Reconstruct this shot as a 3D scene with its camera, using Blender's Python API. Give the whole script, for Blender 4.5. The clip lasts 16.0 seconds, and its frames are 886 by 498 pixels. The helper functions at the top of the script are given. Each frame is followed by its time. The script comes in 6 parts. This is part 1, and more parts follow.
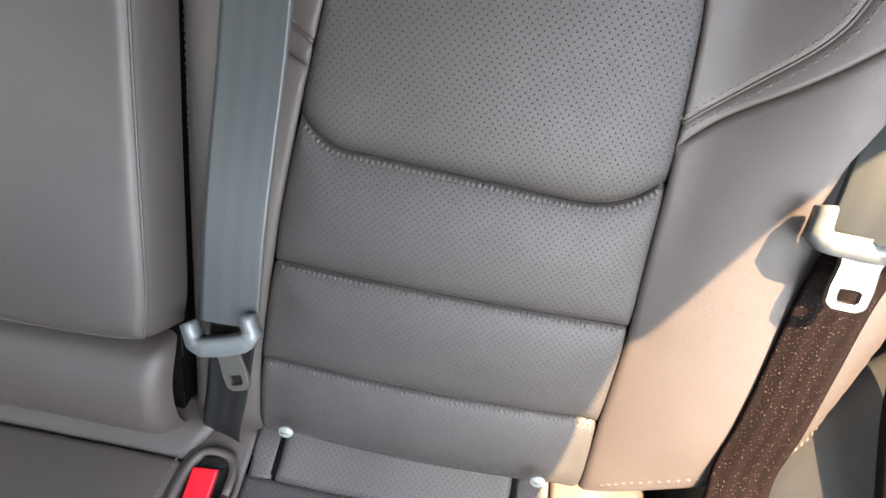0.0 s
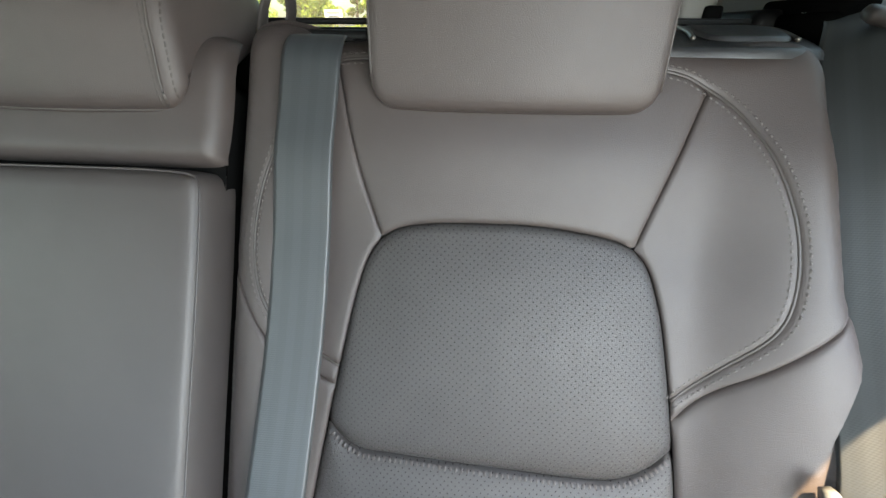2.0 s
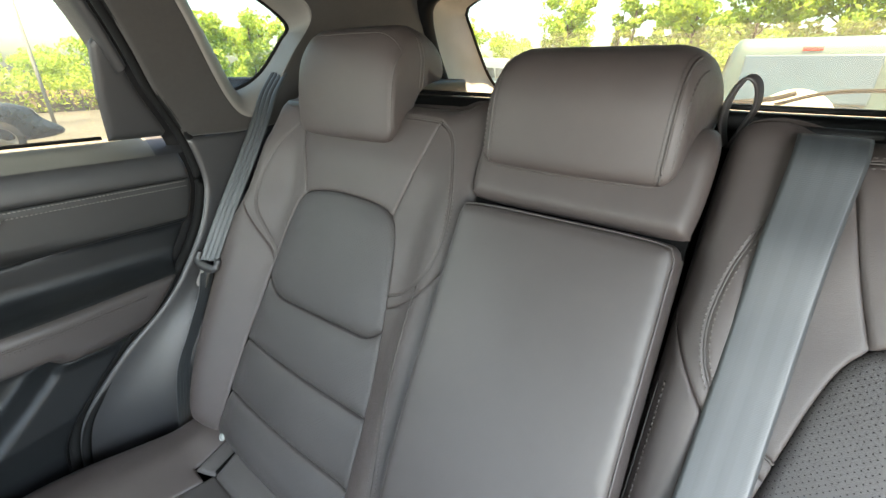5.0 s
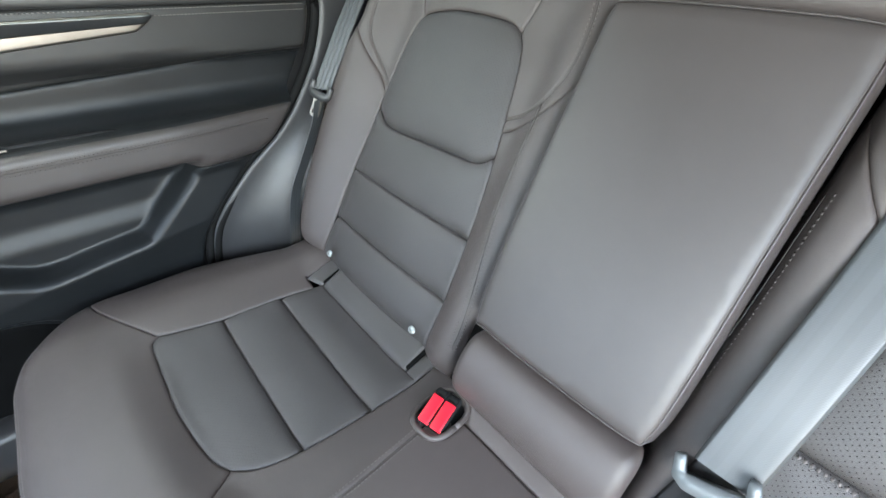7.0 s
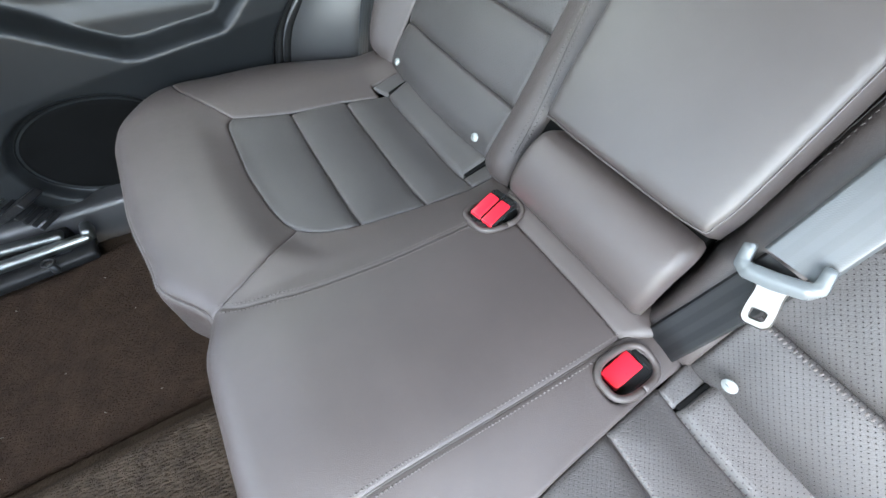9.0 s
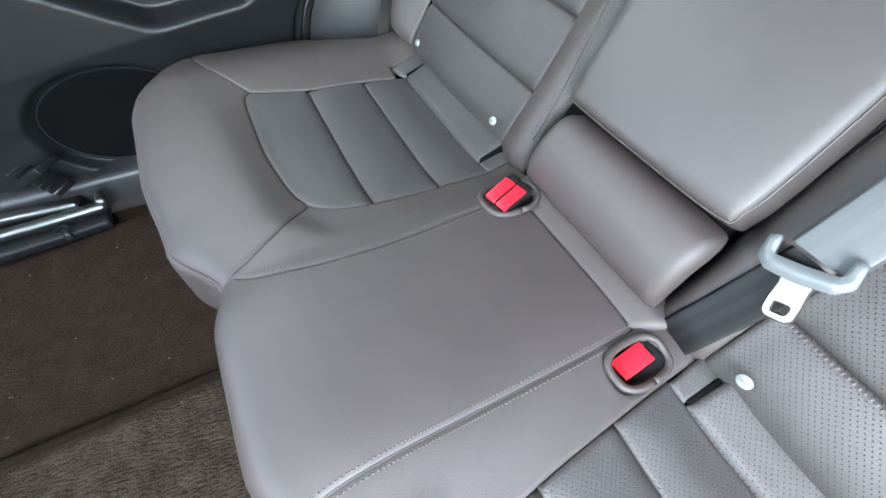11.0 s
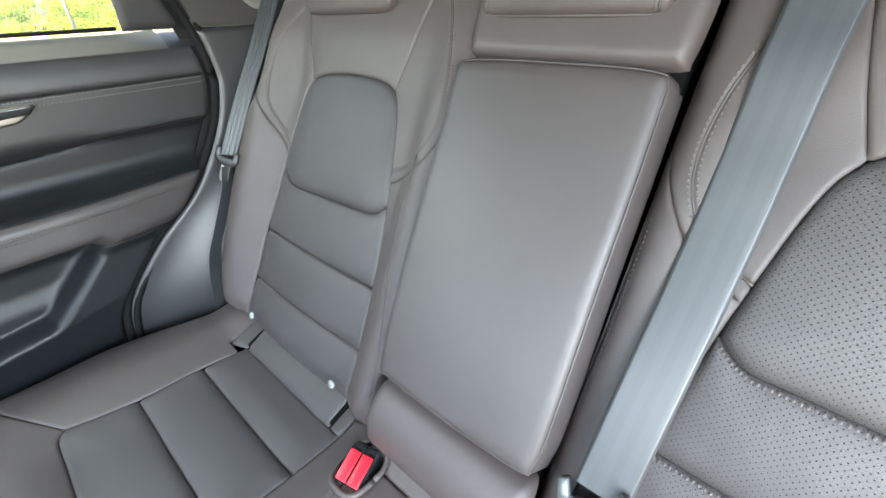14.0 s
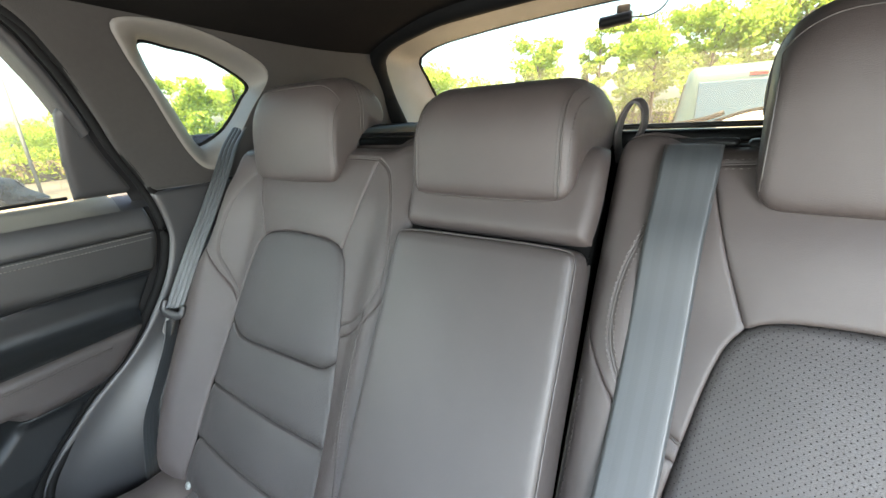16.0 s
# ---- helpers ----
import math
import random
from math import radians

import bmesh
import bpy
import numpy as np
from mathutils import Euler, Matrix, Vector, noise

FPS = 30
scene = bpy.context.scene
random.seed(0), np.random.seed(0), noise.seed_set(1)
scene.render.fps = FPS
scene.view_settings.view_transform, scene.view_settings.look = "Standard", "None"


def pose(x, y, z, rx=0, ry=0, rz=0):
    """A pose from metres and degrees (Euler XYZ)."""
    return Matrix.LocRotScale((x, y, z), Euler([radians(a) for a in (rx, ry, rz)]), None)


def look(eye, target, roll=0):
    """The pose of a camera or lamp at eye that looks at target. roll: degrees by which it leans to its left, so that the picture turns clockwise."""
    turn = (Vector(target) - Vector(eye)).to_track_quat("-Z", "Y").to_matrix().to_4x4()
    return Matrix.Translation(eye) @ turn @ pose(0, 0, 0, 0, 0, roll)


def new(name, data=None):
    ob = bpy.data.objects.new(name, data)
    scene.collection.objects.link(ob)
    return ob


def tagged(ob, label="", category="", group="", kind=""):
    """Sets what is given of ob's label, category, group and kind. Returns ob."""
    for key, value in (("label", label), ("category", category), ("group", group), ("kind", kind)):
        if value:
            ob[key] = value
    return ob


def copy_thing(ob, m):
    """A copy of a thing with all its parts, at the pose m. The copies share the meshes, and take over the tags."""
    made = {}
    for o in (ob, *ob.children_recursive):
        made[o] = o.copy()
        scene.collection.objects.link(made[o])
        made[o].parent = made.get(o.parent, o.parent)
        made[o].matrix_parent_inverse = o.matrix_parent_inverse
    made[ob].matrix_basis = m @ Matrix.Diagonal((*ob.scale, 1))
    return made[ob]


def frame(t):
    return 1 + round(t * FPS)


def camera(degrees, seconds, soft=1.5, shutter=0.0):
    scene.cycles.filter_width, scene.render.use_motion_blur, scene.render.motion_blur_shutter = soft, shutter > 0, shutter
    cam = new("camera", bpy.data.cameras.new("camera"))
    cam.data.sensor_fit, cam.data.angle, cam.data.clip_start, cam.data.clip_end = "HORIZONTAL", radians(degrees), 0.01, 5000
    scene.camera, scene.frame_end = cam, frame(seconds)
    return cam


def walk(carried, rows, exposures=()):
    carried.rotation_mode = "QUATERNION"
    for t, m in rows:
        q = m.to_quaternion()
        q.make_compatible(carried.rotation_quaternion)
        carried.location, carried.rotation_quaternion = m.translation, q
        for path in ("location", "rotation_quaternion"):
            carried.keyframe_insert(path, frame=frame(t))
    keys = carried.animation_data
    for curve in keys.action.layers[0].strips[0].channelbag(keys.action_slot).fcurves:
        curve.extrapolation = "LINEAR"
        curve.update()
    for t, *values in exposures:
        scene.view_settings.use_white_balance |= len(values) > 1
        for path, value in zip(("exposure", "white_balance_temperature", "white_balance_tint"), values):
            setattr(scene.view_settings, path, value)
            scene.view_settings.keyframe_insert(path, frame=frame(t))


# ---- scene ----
cam = camera(95.8, 16.0)
PATH = [
    (0, (0.38, -0.133, 0.802), (0.356, 1.229, -0.662), 10.1),
    (0.5, (0.38, -0.164, 0.776), (0.332, 1.11, -0.765), 10.7),
    (1, (0.372, -0.145, 0.807), (0.251, 1.204, -0.665), 7.1),
    (1.5, (0.387, -0.108, 0.883), (0.192, 1.458, -0.346), 3.0),
    (2, (0.369, -0.082, 0.945), (0.195, 1.666, -0.011), 0.3),
    (2.5, (0.379, -0.034, 1.017), (0.25, 1.816, 0.268), -1.0),
    (3, (0.355, -0.042, 1.017), (0.06, 1.798, 0.292), -1.3),
    (3.5, (0.307, -0.092, 1.016), (-0.294, 1.672, 0.29), -1.5),
    (4, (0.23, -0.144, 1.02), (-0.584, 1.526, 0.278), -1.0),
    (4.5, (0.165, -0.18, 1.009), (-0.852, 1.375, 0.269), -1.1),
    (6.8, (0.142, -0.282, 0.89), (-1.038, 0.85, -0.263), 1.8),
    (7, (0.143, -0.298, 0.868), (-1.031, 0.807, -0.315), 2.4),
    (7.5, (0.149, -0.299, 0.838), (-1.001, 0.682, -0.472), 2.6),
    (8, (0.158, -0.311, 0.817), (-0.942, 0.564, -0.606), 3.3),
    (8.5, (0.189, -0.345, 0.779), (-0.876, 0.421, -0.73), 3.2),
    (9, (0.21, -0.356, 0.752), (-0.818, 0.333, -0.82), 3.6),
    (9.2, (0.216, -0.357, 0.744), (-0.801, 0.306, -0.845), 3.7),
    (11.3, (0.215, -0.366, 0.732), (-0.81, 0.282, -0.859), 5.3),
    (11.5, (0.211, -0.366, 0.73), (-0.807, 0.319, -0.849), 5.9),
    (12, (0.199, -0.349, 0.748), (-0.839, 0.403, -0.787), 4.5),
    (12.5, (0.182, -0.304, 0.784), (-0.867, 0.559, -0.684), 2.9),
    (13, (0.204, -0.27, 0.825), (-0.889, 0.718, -0.528), 0.7),
    (13.5, (0.209, -0.244, 0.861), (-0.909, 0.885, -0.352), -0.9),
    (14, (0.227, -0.219, 0.901), (-0.91, 1.041, -0.158), -2.2),
    (14.5, (0.233, -0.208, 0.931), (-0.908, 1.174, 0.045), -2.6),
    (15, (0.236, -0.192, 0.965), (-0.89, 1.27, 0.193), -3.3),
    (15.5, (0.24, -0.186, 0.981), (-0.869, 1.331, 0.296), -3.5),
    (16, (0.243, -0.19, 0.987), (-0.86, 1.353, 0.351), -3.5),
]
walk(cam, [(t, look(eye, target, roll)) for t, eye, target, roll in PATH], exposures=[(0, 3.69, 6700, 7), (0.6, 3.55, 6750, 7), (1.0, 3.38, 6600, 4), (1.5, 3.45, 6450, 3), (2.0, 3.70, 6450, 3), (3, 3.80, 6600, 3), (4.5, 4.0, 6600, 4), (7, 4.48, 6400, 4), (9, 4.73, 6400, 4), (11.5, 4.72, 6300, 3), (13, 4.74, 6300, 4), (14.5, 4.56, 6400, 4), (16, 4.27, 6400, 5)])

# ==== world and light
from mathutils.geometry import delaunay_2d_cdt

SUN_TO = Vector((0.168, -0.240, 0.956)).normalized()      # towards the sun
world = bpy.data.worlds.new("sky")
scene.world = world
world.use_nodes = True
wt = world.node_tree
sky = wt.nodes.new("ShaderNodeTexSky")
sky.sky_type, sky.sun_disc = "NISHITA", False
sky.sun_elevation = math.asin(SUN_TO.z)
sky.sun_rotation = math.atan2(SUN_TO.x, SUN_TO.y)
sky.air_density, sky.dust_density, sky.ozone_density = 1.2, 3.0, 1.0
wt.links.new(sky.outputs[0], wt.nodes["Background"].inputs[0])
wt.nodes["Background"].inputs[1].default_value = 0.105
sun = new("sun", bpy.data.lights.new("sun", "SUN"))
sun.data.energy, sun.data.angle, sun.data.color = 5.0, math.radians(0.55), (1.0, 0.71, 0.43)
sun.matrix_basis = look(SUN_TO * 30, (0, 0, 0))


def window_lamp(name, eye, target, wide, high, watts, colour):
    lamp = new(name, bpy.data.lights.new(name, "AREA"))
    lamp.data.shape, lamp.data.size, lamp.data.size_y = "RECTANGLE", wide, high
    lamp.data.energy, lamp.data.color = watts, colour
    lamp.matrix_basis = look(eye, target)
    return lamp


window_lamp("windscreen_skylight", (0.0, -1.75, 1.02), (0.0, -0.1, 0.35), 1.3, 0.5, 0.65, (0.97, 0.99, 1.0))
window_lamp("side_window_skylight", (-0.825, -0.52, 1.03), (-0.10, -0.25, 0.35), 0.70, 0.26, 0.55, (0.96, 0.99, 1.0))
window_lamp("open_door_skylight", (0.87, -0.70, 0.92), (0.05, 0.15, 0.60), 0.60, 0.50, 1.6, (0.98, 0.99, 1.0))


# ==== materials
def material(name):
    m = bpy.data.materials.new(name)
    m.use_nodes = True
    nt = m.node_tree
    return m, nt, nt.nodes["Principled BSDF"]


def add(nt, kind, **values):
    n = nt.nodes.new(kind)
    for k, v in values.items():
        n.inputs[k].default_value = v
    return n


def ramp(nt, fac, stops):
    r = nt.nodes.new("ShaderNodeValToRGB")
    while len(r.color_ramp.elements) < len(stops):
        r.color_ramp.elements.new(0.5)
    for e, (p, c) in zip(r.color_ramp.elements, stops):
        e.position, e.color = p, (*c, 1.0)
    nt.links.new(fac, r.inputs[0])
    return r


def maths(nt, op, a, b=None, c=None):
    n = nt.nodes.new("ShaderNodeMath")
    n.operation = op
    for i, v in enumerate((a, b, c)):
        if v is None:
            continue
        if isinstance(v, (int, float)):
            n.inputs[i].default_value = v
        else:
            nt.links.new(v, n.inputs[i])
    return n.outputs[0]


def bump(nt, bsdf, height, strength, distance, before=None):
    b = add(nt, "ShaderNodeBump", Strength=strength, Distance=distance)
    nt.links.new(height, b.inputs["Height"])
    if before is not None:
        nt.links.new(before.outputs[0], b.inputs["Normal"])
    nt.links.new(b.outputs[0], bsdf.inputs["Normal"])
    return b


def surface(name, dark, light, rough, scale, grain=0.0, grain_depth=0.0004, wave=0.0, metal=0.0, spec=0.5, voronoi=True, sheen=0.0):
    """Mottled colour at two scales, grain relief, roughness that wanders a little."""
    m, nt, bsdf = material(name)
    co = nt.nodes.new("ShaderNodeTexCoord").outputs["Object"]
    big = add(nt, "ShaderNodeTexNoise", Scale=scale, Detail=4.0, Roughness=0.6)
    nt.links.new(co, big.inputs["Vector"])
    r = ramp(nt, big.outputs[0], ((0.3, dark), (0.7, light)))
    nt.links.new(r.outputs[0], bsdf.inputs["Base Color"])
    fine = add(nt, "ShaderNodeTexNoise", Scale=scale * 14, Detail=3.0)
    nt.links.new(co, fine.inputs["Vector"])
    mr = nt.nodes.new("ShaderNodeMapRange")
    mr.inputs["To Min"].default_value, mr.inputs["To Max"].default_value = rough - 0.06, rough + 0.06
    nt.links.new(fine.outputs[0], mr.inputs["Value"])
    nt.links.new(mr.outputs[0], bsdf.inputs["Roughness"])
    bsdf.inputs["Metallic"].default_value = metal
    bsdf.inputs["Specular IOR Level"].default_value = spec
    if sheen:
        bsdf.inputs["Sheen Weight"].default_value = sheen
        bsdf.inputs["Sheen Roughness"].default_value = 0.5
    last = None
    if wave:
        w = add(nt, "ShaderNodeTexNoise", Scale=scale * 2.5, Detail=2.0)
        nt.links.new(co, w.inputs["Vector"])
        last = bump(nt, bsdf, w.outputs[0], wave, 0.004)
    if grain:
        if voronoi:
            g = add(nt, "ShaderNodeTexVoronoi", Scale=grain)
            g.feature = "DISTANCE_TO_EDGE"
            nt.links.new(co, g.inputs["Vector"])
            h = maths(nt, "MINIMUM", g.outputs["Distance"], 0.12)
        else:
            g = add(nt, "ShaderNodeTexNoise", Scale=grain, Detail=2.0)
            nt.links.new(co, g.inputs["Vector"])
            h = g.outputs[0]
        bump(nt, bsdf, h, 0.7, grain_depth, last)
    return m


def perforated(name, dark, light, rough):
    """Leather with staggered rows of punched holes, laid out in the metres of the panel's own map."""
    m = surface(name, dark, light, rough, 9.0, 430.0, 0.0016, 0.10)
    nt = m.node_tree
    bsdf = nt.nodes["Principled BSDF"]
    uv = nt.nodes.new("ShaderNodeUVMap").outputs[0]
    sep = nt.nodes.new("ShaderNodeSeparateXYZ")
    nt.links.new(uv, sep.inputs[0])
    near = None
    pu, pv = 0.0066, 0.0066
    for shift in (0.0, 0.5):
        a = maths(nt, "SUBTRACT", maths(nt, "FRACT", maths(nt, "ADD", maths(nt, "DIVIDE", sep.outputs[0], pu), shift)), 0.5)
        b = maths(nt, "SUBTRACT", maths(nt, "FRACT", maths(nt, "ADD", maths(nt, "DIVIDE", sep.outputs[1], pv), shift)), 0.5)
        d = maths(nt, "SQRT", maths(nt, "ADD", maths(nt, "MULTIPLY", a, a), maths(nt, "MULTIPLY", b, b)))
        near = d if near is None else maths(nt, "MINIMUM", near, d)
    mr = nt.nodes.new("ShaderNodeMapRange")
    mr.inputs["From Min"].default_value, mr.inputs["From Max"].default_value = 0.042, 0.108
    nt.links.new(near, mr.inputs["Value"])
    mix = nt.nodes.new("ShaderNodeMix")
    mix.data_type = "RGBA"
    was = bsdf.inputs["Base Color"].links[0].from_socket
    mix.inputs[6].default_value = (0.013, 0.012, 0.012, 1)
    nt.links.new(mr.outputs[0], mix.inputs[0])
    nt.links.new(was, mix.inputs[7])
    nt.links.new(mix.outputs[2], bsdf.inputs["Base Color"])
    before = bsdf.inputs["Normal"].links[0].from_node
    bump(nt, bsdf, mr.outputs[0], 0.6, 0.0010, before)
    nt.links.new(maths(nt, "MULTIPLY", mr.outputs[0], 0.48), bsdf.inputs["Specular IOR Level"])
    return m


def webbing(name, dark, light, rough=0.38, spec=0.5, sheen=0.12, dusty=False):
    """Woven belt: fine ribs across, broad bands along."""
    m, nt, bsdf = material(name)
    uv = nt.nodes.new("ShaderNodeUVMap").outputs[0]
    sep = nt.nodes.new("ShaderNodeSeparateXYZ")
    nt.links.new(uv, sep.inputs[0])
    rib = maths(nt, "SINE", maths(nt, "MULTIPLY", sep.outputs[1], 3300.0))
    zig = maths(nt, "SINE", maths(nt, "ADD", maths(nt, "MULTIPLY", sep.outputs[0], 2600.0), maths(nt, "MULTIPLY", sep.outputs[1], 1700.0)))
    band = maths(nt, "SINE", maths(nt, "MULTIPLY", sep.outputs[0], 2 * math.pi / 0.016))
    r = ramp(nt, maths(nt, "MULTIPLY_ADD", band, 0.5, 0.5), ((0.35, dark), (0.65, light)))
    nt.links.new(r.outputs[0], bsdf.inputs["Base Color"])
    bsdf.inputs["Roughness"].default_value = rough
    bsdf.inputs["Specular IOR Level"].default_value = spec
    bsdf.inputs["Sheen Weight"].default_value = sheen
    if dusty:
        speck = add(nt, "ShaderNodeTexNoise", Scale=720.0, Detail=1.0)
        nt.links.new(uv, speck.inputs["Vector"])
        dust = ramp(nt, speck.outputs[0], ((0.69, (0, 0, 0)), (0.715, (1, 1, 1))))
        mix = nt.nodes.new("ShaderNodeMix")
        mix.data_type = "RGBA"
        nt.links.new(dust.outputs[0], mix.inputs[0])
        nt.links.new(r.outputs[0], mix.inputs[6])
        mix.inputs[7].default_value = (0.14, 0.10, 0.075, 1)
        nt.links.new(mix.outputs[2], bsdf.inputs["Base Color"])
    first = bump(nt, bsdf, maths(nt, "ADD", rib, zig), 0.10, 0.0002)
    bump(nt, bsdf, band, 0.3, 0.00012, first)
    return m


def plain(name, colour, rough, metal=0.0, spec=0.5):
    return surface(name, [c * 0.88 for c in colour], [c * 1.1 for c in colour], rough, 12.0, 0, 0, 0, metal, spec)


LEATHER = surface("brown_black_leather", (0.0395, 0.0318, 0.0298), (0.0495, 0.0400, 0.0374), 0.51, 7.0, 560.0, 0.0009, 0.10, spec=0.48)
PERFORATED = perforated("perforated_leather", (0.0312, 0.0281, 0.0274), (0.0395, 0.0355, 0.0346), 0.52)
SMOOTH_LEATHER = surface("smooth_leather", (0.0345, 0.0292, 0.0278), (0.0430, 0.0365, 0.0348), 0.48, 6.0, 900.0, 0.0004, 0.06, spec=0.54)
THREAD = plain("grey_brown_thread", (0.075, 0.067, 0.062), 0.65)
PALE_THREAD = plain("pale_grey_thread", (0.115, 0.108, 0.10), 0.6)
DARK_THREAD = plain("dark_thread", (0.036, 0.030, 0.027), 0.55)
WEB = webbing("dark_grey_webbing", (0.0215, 0.0241, 0.0261), (0.0262, 0.0294, 0.0315), 0.48, 0.72, 0.03)
MAROON_WEB = webbing("maroon_black_webbing", (0.0035, 0.0018, 0.0017), (0.0055, 0.003, 0.003), 0.8, 0.06, 0.0, True)
DARK_WEB = webbing("black_webbing", (0.007, 0.007, 0.0075), (0.011, 0.011, 0.0115), 0.5, 0.2, 0.0)
BLACK = surface("black_plastic", (0.007, 0.007, 0.0075), (0.010, 0.010, 0.0105), 0.42, 10.0, 1100.0, 0.0004, spec=0.16)
TRIM = surface("charcoal_trim_plastic", (0.022, 0.022, 0.023), (0.028, 0.028, 0.029), 0.40, 8.0, 1100.0, 0.0004)
PILLAR = surface("grey_pillar_fabric", (0.0215, 0.0192, 0.0176), (0.0275, 0.0250, 0.0227), 0.75, 9.0, 500.0, 0.0004, voronoi=False, sheen=0.2)
HEADLINER = surface("black_headliner_cloth", (0.006, 0.0055, 0.005), (0.009, 0.008, 0.0075), 0.95, 9.0, 600.0, 0.0005, voronoi=False, spec=0.1)
RUBBER = plain("black_rubber", (0.006, 0.006, 0.006), 0.75, spec=0.10)
CARPET = surface("brown_black_carpet", (0.012, 0.0080, 0.0052), (0.023, 0.0155, 0.010), 0.95, 16.0, 260.0, 0.004, 0.2, spec=0.1, voronoi=False)
BUCKLE_GREY = plain("grey_buckle_plastic", (0.095, 0.103, 0.107), 0.34)
STEEL = plain("brushed_steel", (0.20, 0.185, 0.168), 0.42, 1.0)
WORN_METAL = plain("worn_grey_metal", (0.16, 0.17, 0.17), 0.38, 1.0)
CHROME = plain("satin_silver", (0.22, 0.205, 0.185), 0.42, 1.0)
MATTE = plain("matte_black", (0.005, 0.005, 0.005), 1.0, spec=0.0)
DOOR_TRIM = surface("black_door_plastic", (0.0088, 0.0096, 0.0104), (0.0127, 0.0137, 0.0145), 0.36, 8.0, 1100.0, 0.0004, spec=0.24)
GLOSS_BLACK = plain("glossy_black_plastic", (0.012, 0.013, 0.014), 0.16)
RED = plain("red_plastic", (0.62, 0.012, 0.025), 0.30)
WHITE = plain("white_plastic", (0.75, 0.75, 0.73), 0.35)
TAG_WHITE = plain("dull_white_plastic", (0.22, 0.235, 0.23), 0.45)


def glass(name, tint=(0.93, 0.96, 0.95), dust=0.0):
    m, nt, bsdf = material(name)
    clear = nt.nodes.new("ShaderNodeBsdfTransparent")
    clear.inputs[0].default_value = (*tint, 1)
    gloss = nt.nodes.new("ShaderNodeBsdfGlossy")
    gloss.inputs["Roughness"].default_value = 0.02
    mix = nt.nodes.new("ShaderNodeMixShader")
    mix.inputs[0].default_value = 0.06
    nt.links.new(clear.outputs[0], mix.inputs[1])
    nt.links.new(gloss.outputs[0], mix.inputs[2])
    last = mix
    # pale translucent film, added to lay a haze over the view outdoors
    if dust:
        film = nt.nodes.new("ShaderNodeBsdfTranslucent")
        film.inputs[0].default_value = (0.80, 0.80, 0.76, 1)
        last = nt.nodes.new("ShaderNodeMixShader")
        haze_noise = nt.nodes.new("ShaderNodeTexNoise")
        haze_noise.inputs["Scale"].default_value = 5.0
        share = nt.nodes.new("ShaderNodeMapRange")
        share.inputs[3].default_value, share.inputs[4].default_value = dust * 0.75, dust * 1.25
        nt.links.new(haze_noise.outputs[0], share.inputs[0])
        nt.links.new(share.outputs[0], last.inputs[0])
        nt.links.new(mix.outputs[0], last.inputs[1])
        nt.links.new(film.outputs[0], last.inputs[2])
    nt.links.new(last.outputs[0], nt.nodes["Material Output"].inputs[0])
    return m


HAZED_GLASS = glass("hazed_rear_glass", (0.340, 0.360, 0.300), 0.009)
GLASS = glass("clear_glass", (0.335, 0.352, 0.290), 0.025)


# ==== building tools
def link(name, mesh, mat, parent=None, label=""):
    ob = new(name, mesh)
    if mat is not None:
        mesh.materials.append(mat)
    if parent is not None:
        ob.parent = parent
        if parent.data is None:
            ob.matrix_parent_inverse = parent.matrix_basis.inverted()
    if label:
        tagged(ob, label)
    return ob


def thing(name, place, label, category, group="", kind=""):
    e = new(name)
    e.empty_display_size = 0.05
    e.matrix_basis = Matrix.Translation(place)
    return tagged(e, label, category, group, kind)


def part(name, bm, mat, parent, label=""):
    me = bpy.data.meshes.new(name)
    bm.to_mesh(me)
    bm.free()
    for p in me.polygons:
        p.use_smooth = True
    return link(name, me, mat, parent, label)


def mesh_of(name, verts, faces, uvs=None, smooth=True):
    me = bpy.data.meshes.new(name)
    me.from_pydata([tuple(map(float, v)) for v in verts], [], faces)
    if uvs is not None:
        layer = me.uv_layers.new(name="UVMap")
        for loop in me.loops:
            layer.data[loop.index].uv = (float(uvs[loop.vertex_index][0]), float(uvs[loop.vertex_index][1]))
    if smooth:
        for p in me.polygons:
            p.use_smooth = True
    return me


def curve(points, step=0.006, closed=False):
    """A smooth line through a few points (Catmull-Rom), in even steps."""
    p = [np.array(q, float) for q in points]
    n = len(p)
    if n == 2 and not closed:
        fine = [p[0], p[1]]
    else:
        ext = [p[-1]] + p + [p[0], p[1]] if closed else [2 * p[0] - p[1]] + p + [2 * p[-1] - p[-2]]
        fine = []
        for i in range(1, len(ext) - 2):
            a, b, c, d = ext[i - 1:i + 3]
            for k in range(16):
                t = k / 16
                fine.append(0.5 * (2 * b + (c - a) * t + (2 * a - 5 * b + 4 * c - d) * t * t + (3 * b - a - 3 * c + d) * t ** 3))
        if not closed:
            fine.append(p[-1])
    return even(np.array(fine), step, closed)


def even(line, step, closed=False):
    if closed:
        line = np.vstack([line, line[:1]])
    run = np.r_[0, np.cumsum(np.linalg.norm(np.diff(line, axis=0), axis=1))]
    k = max(2, int(round(run[-1] / step)) + 1)
    at = np.linspace(0, run[-1], k)
    out = np.stack([np.interp(at, run, line[:, i]) for i in range(line.shape[1])], 1)
    return out[:-1] if closed else out


def join(*lines):
    """One closed outline out of lines that follow one another; doubled points fall out."""
    pts = np.vstack([np.array(l, float) for l in lines])
    keep = [pts[0]]
    for q in pts[1:]:
        if np.linalg.norm(q - keep[-1]) > 1e-4:
            keep.append(q)
    if np.linalg.norm(keep[0] - keep[-1]) < 1e-4:
        keep.pop()
    return np.array(keep)


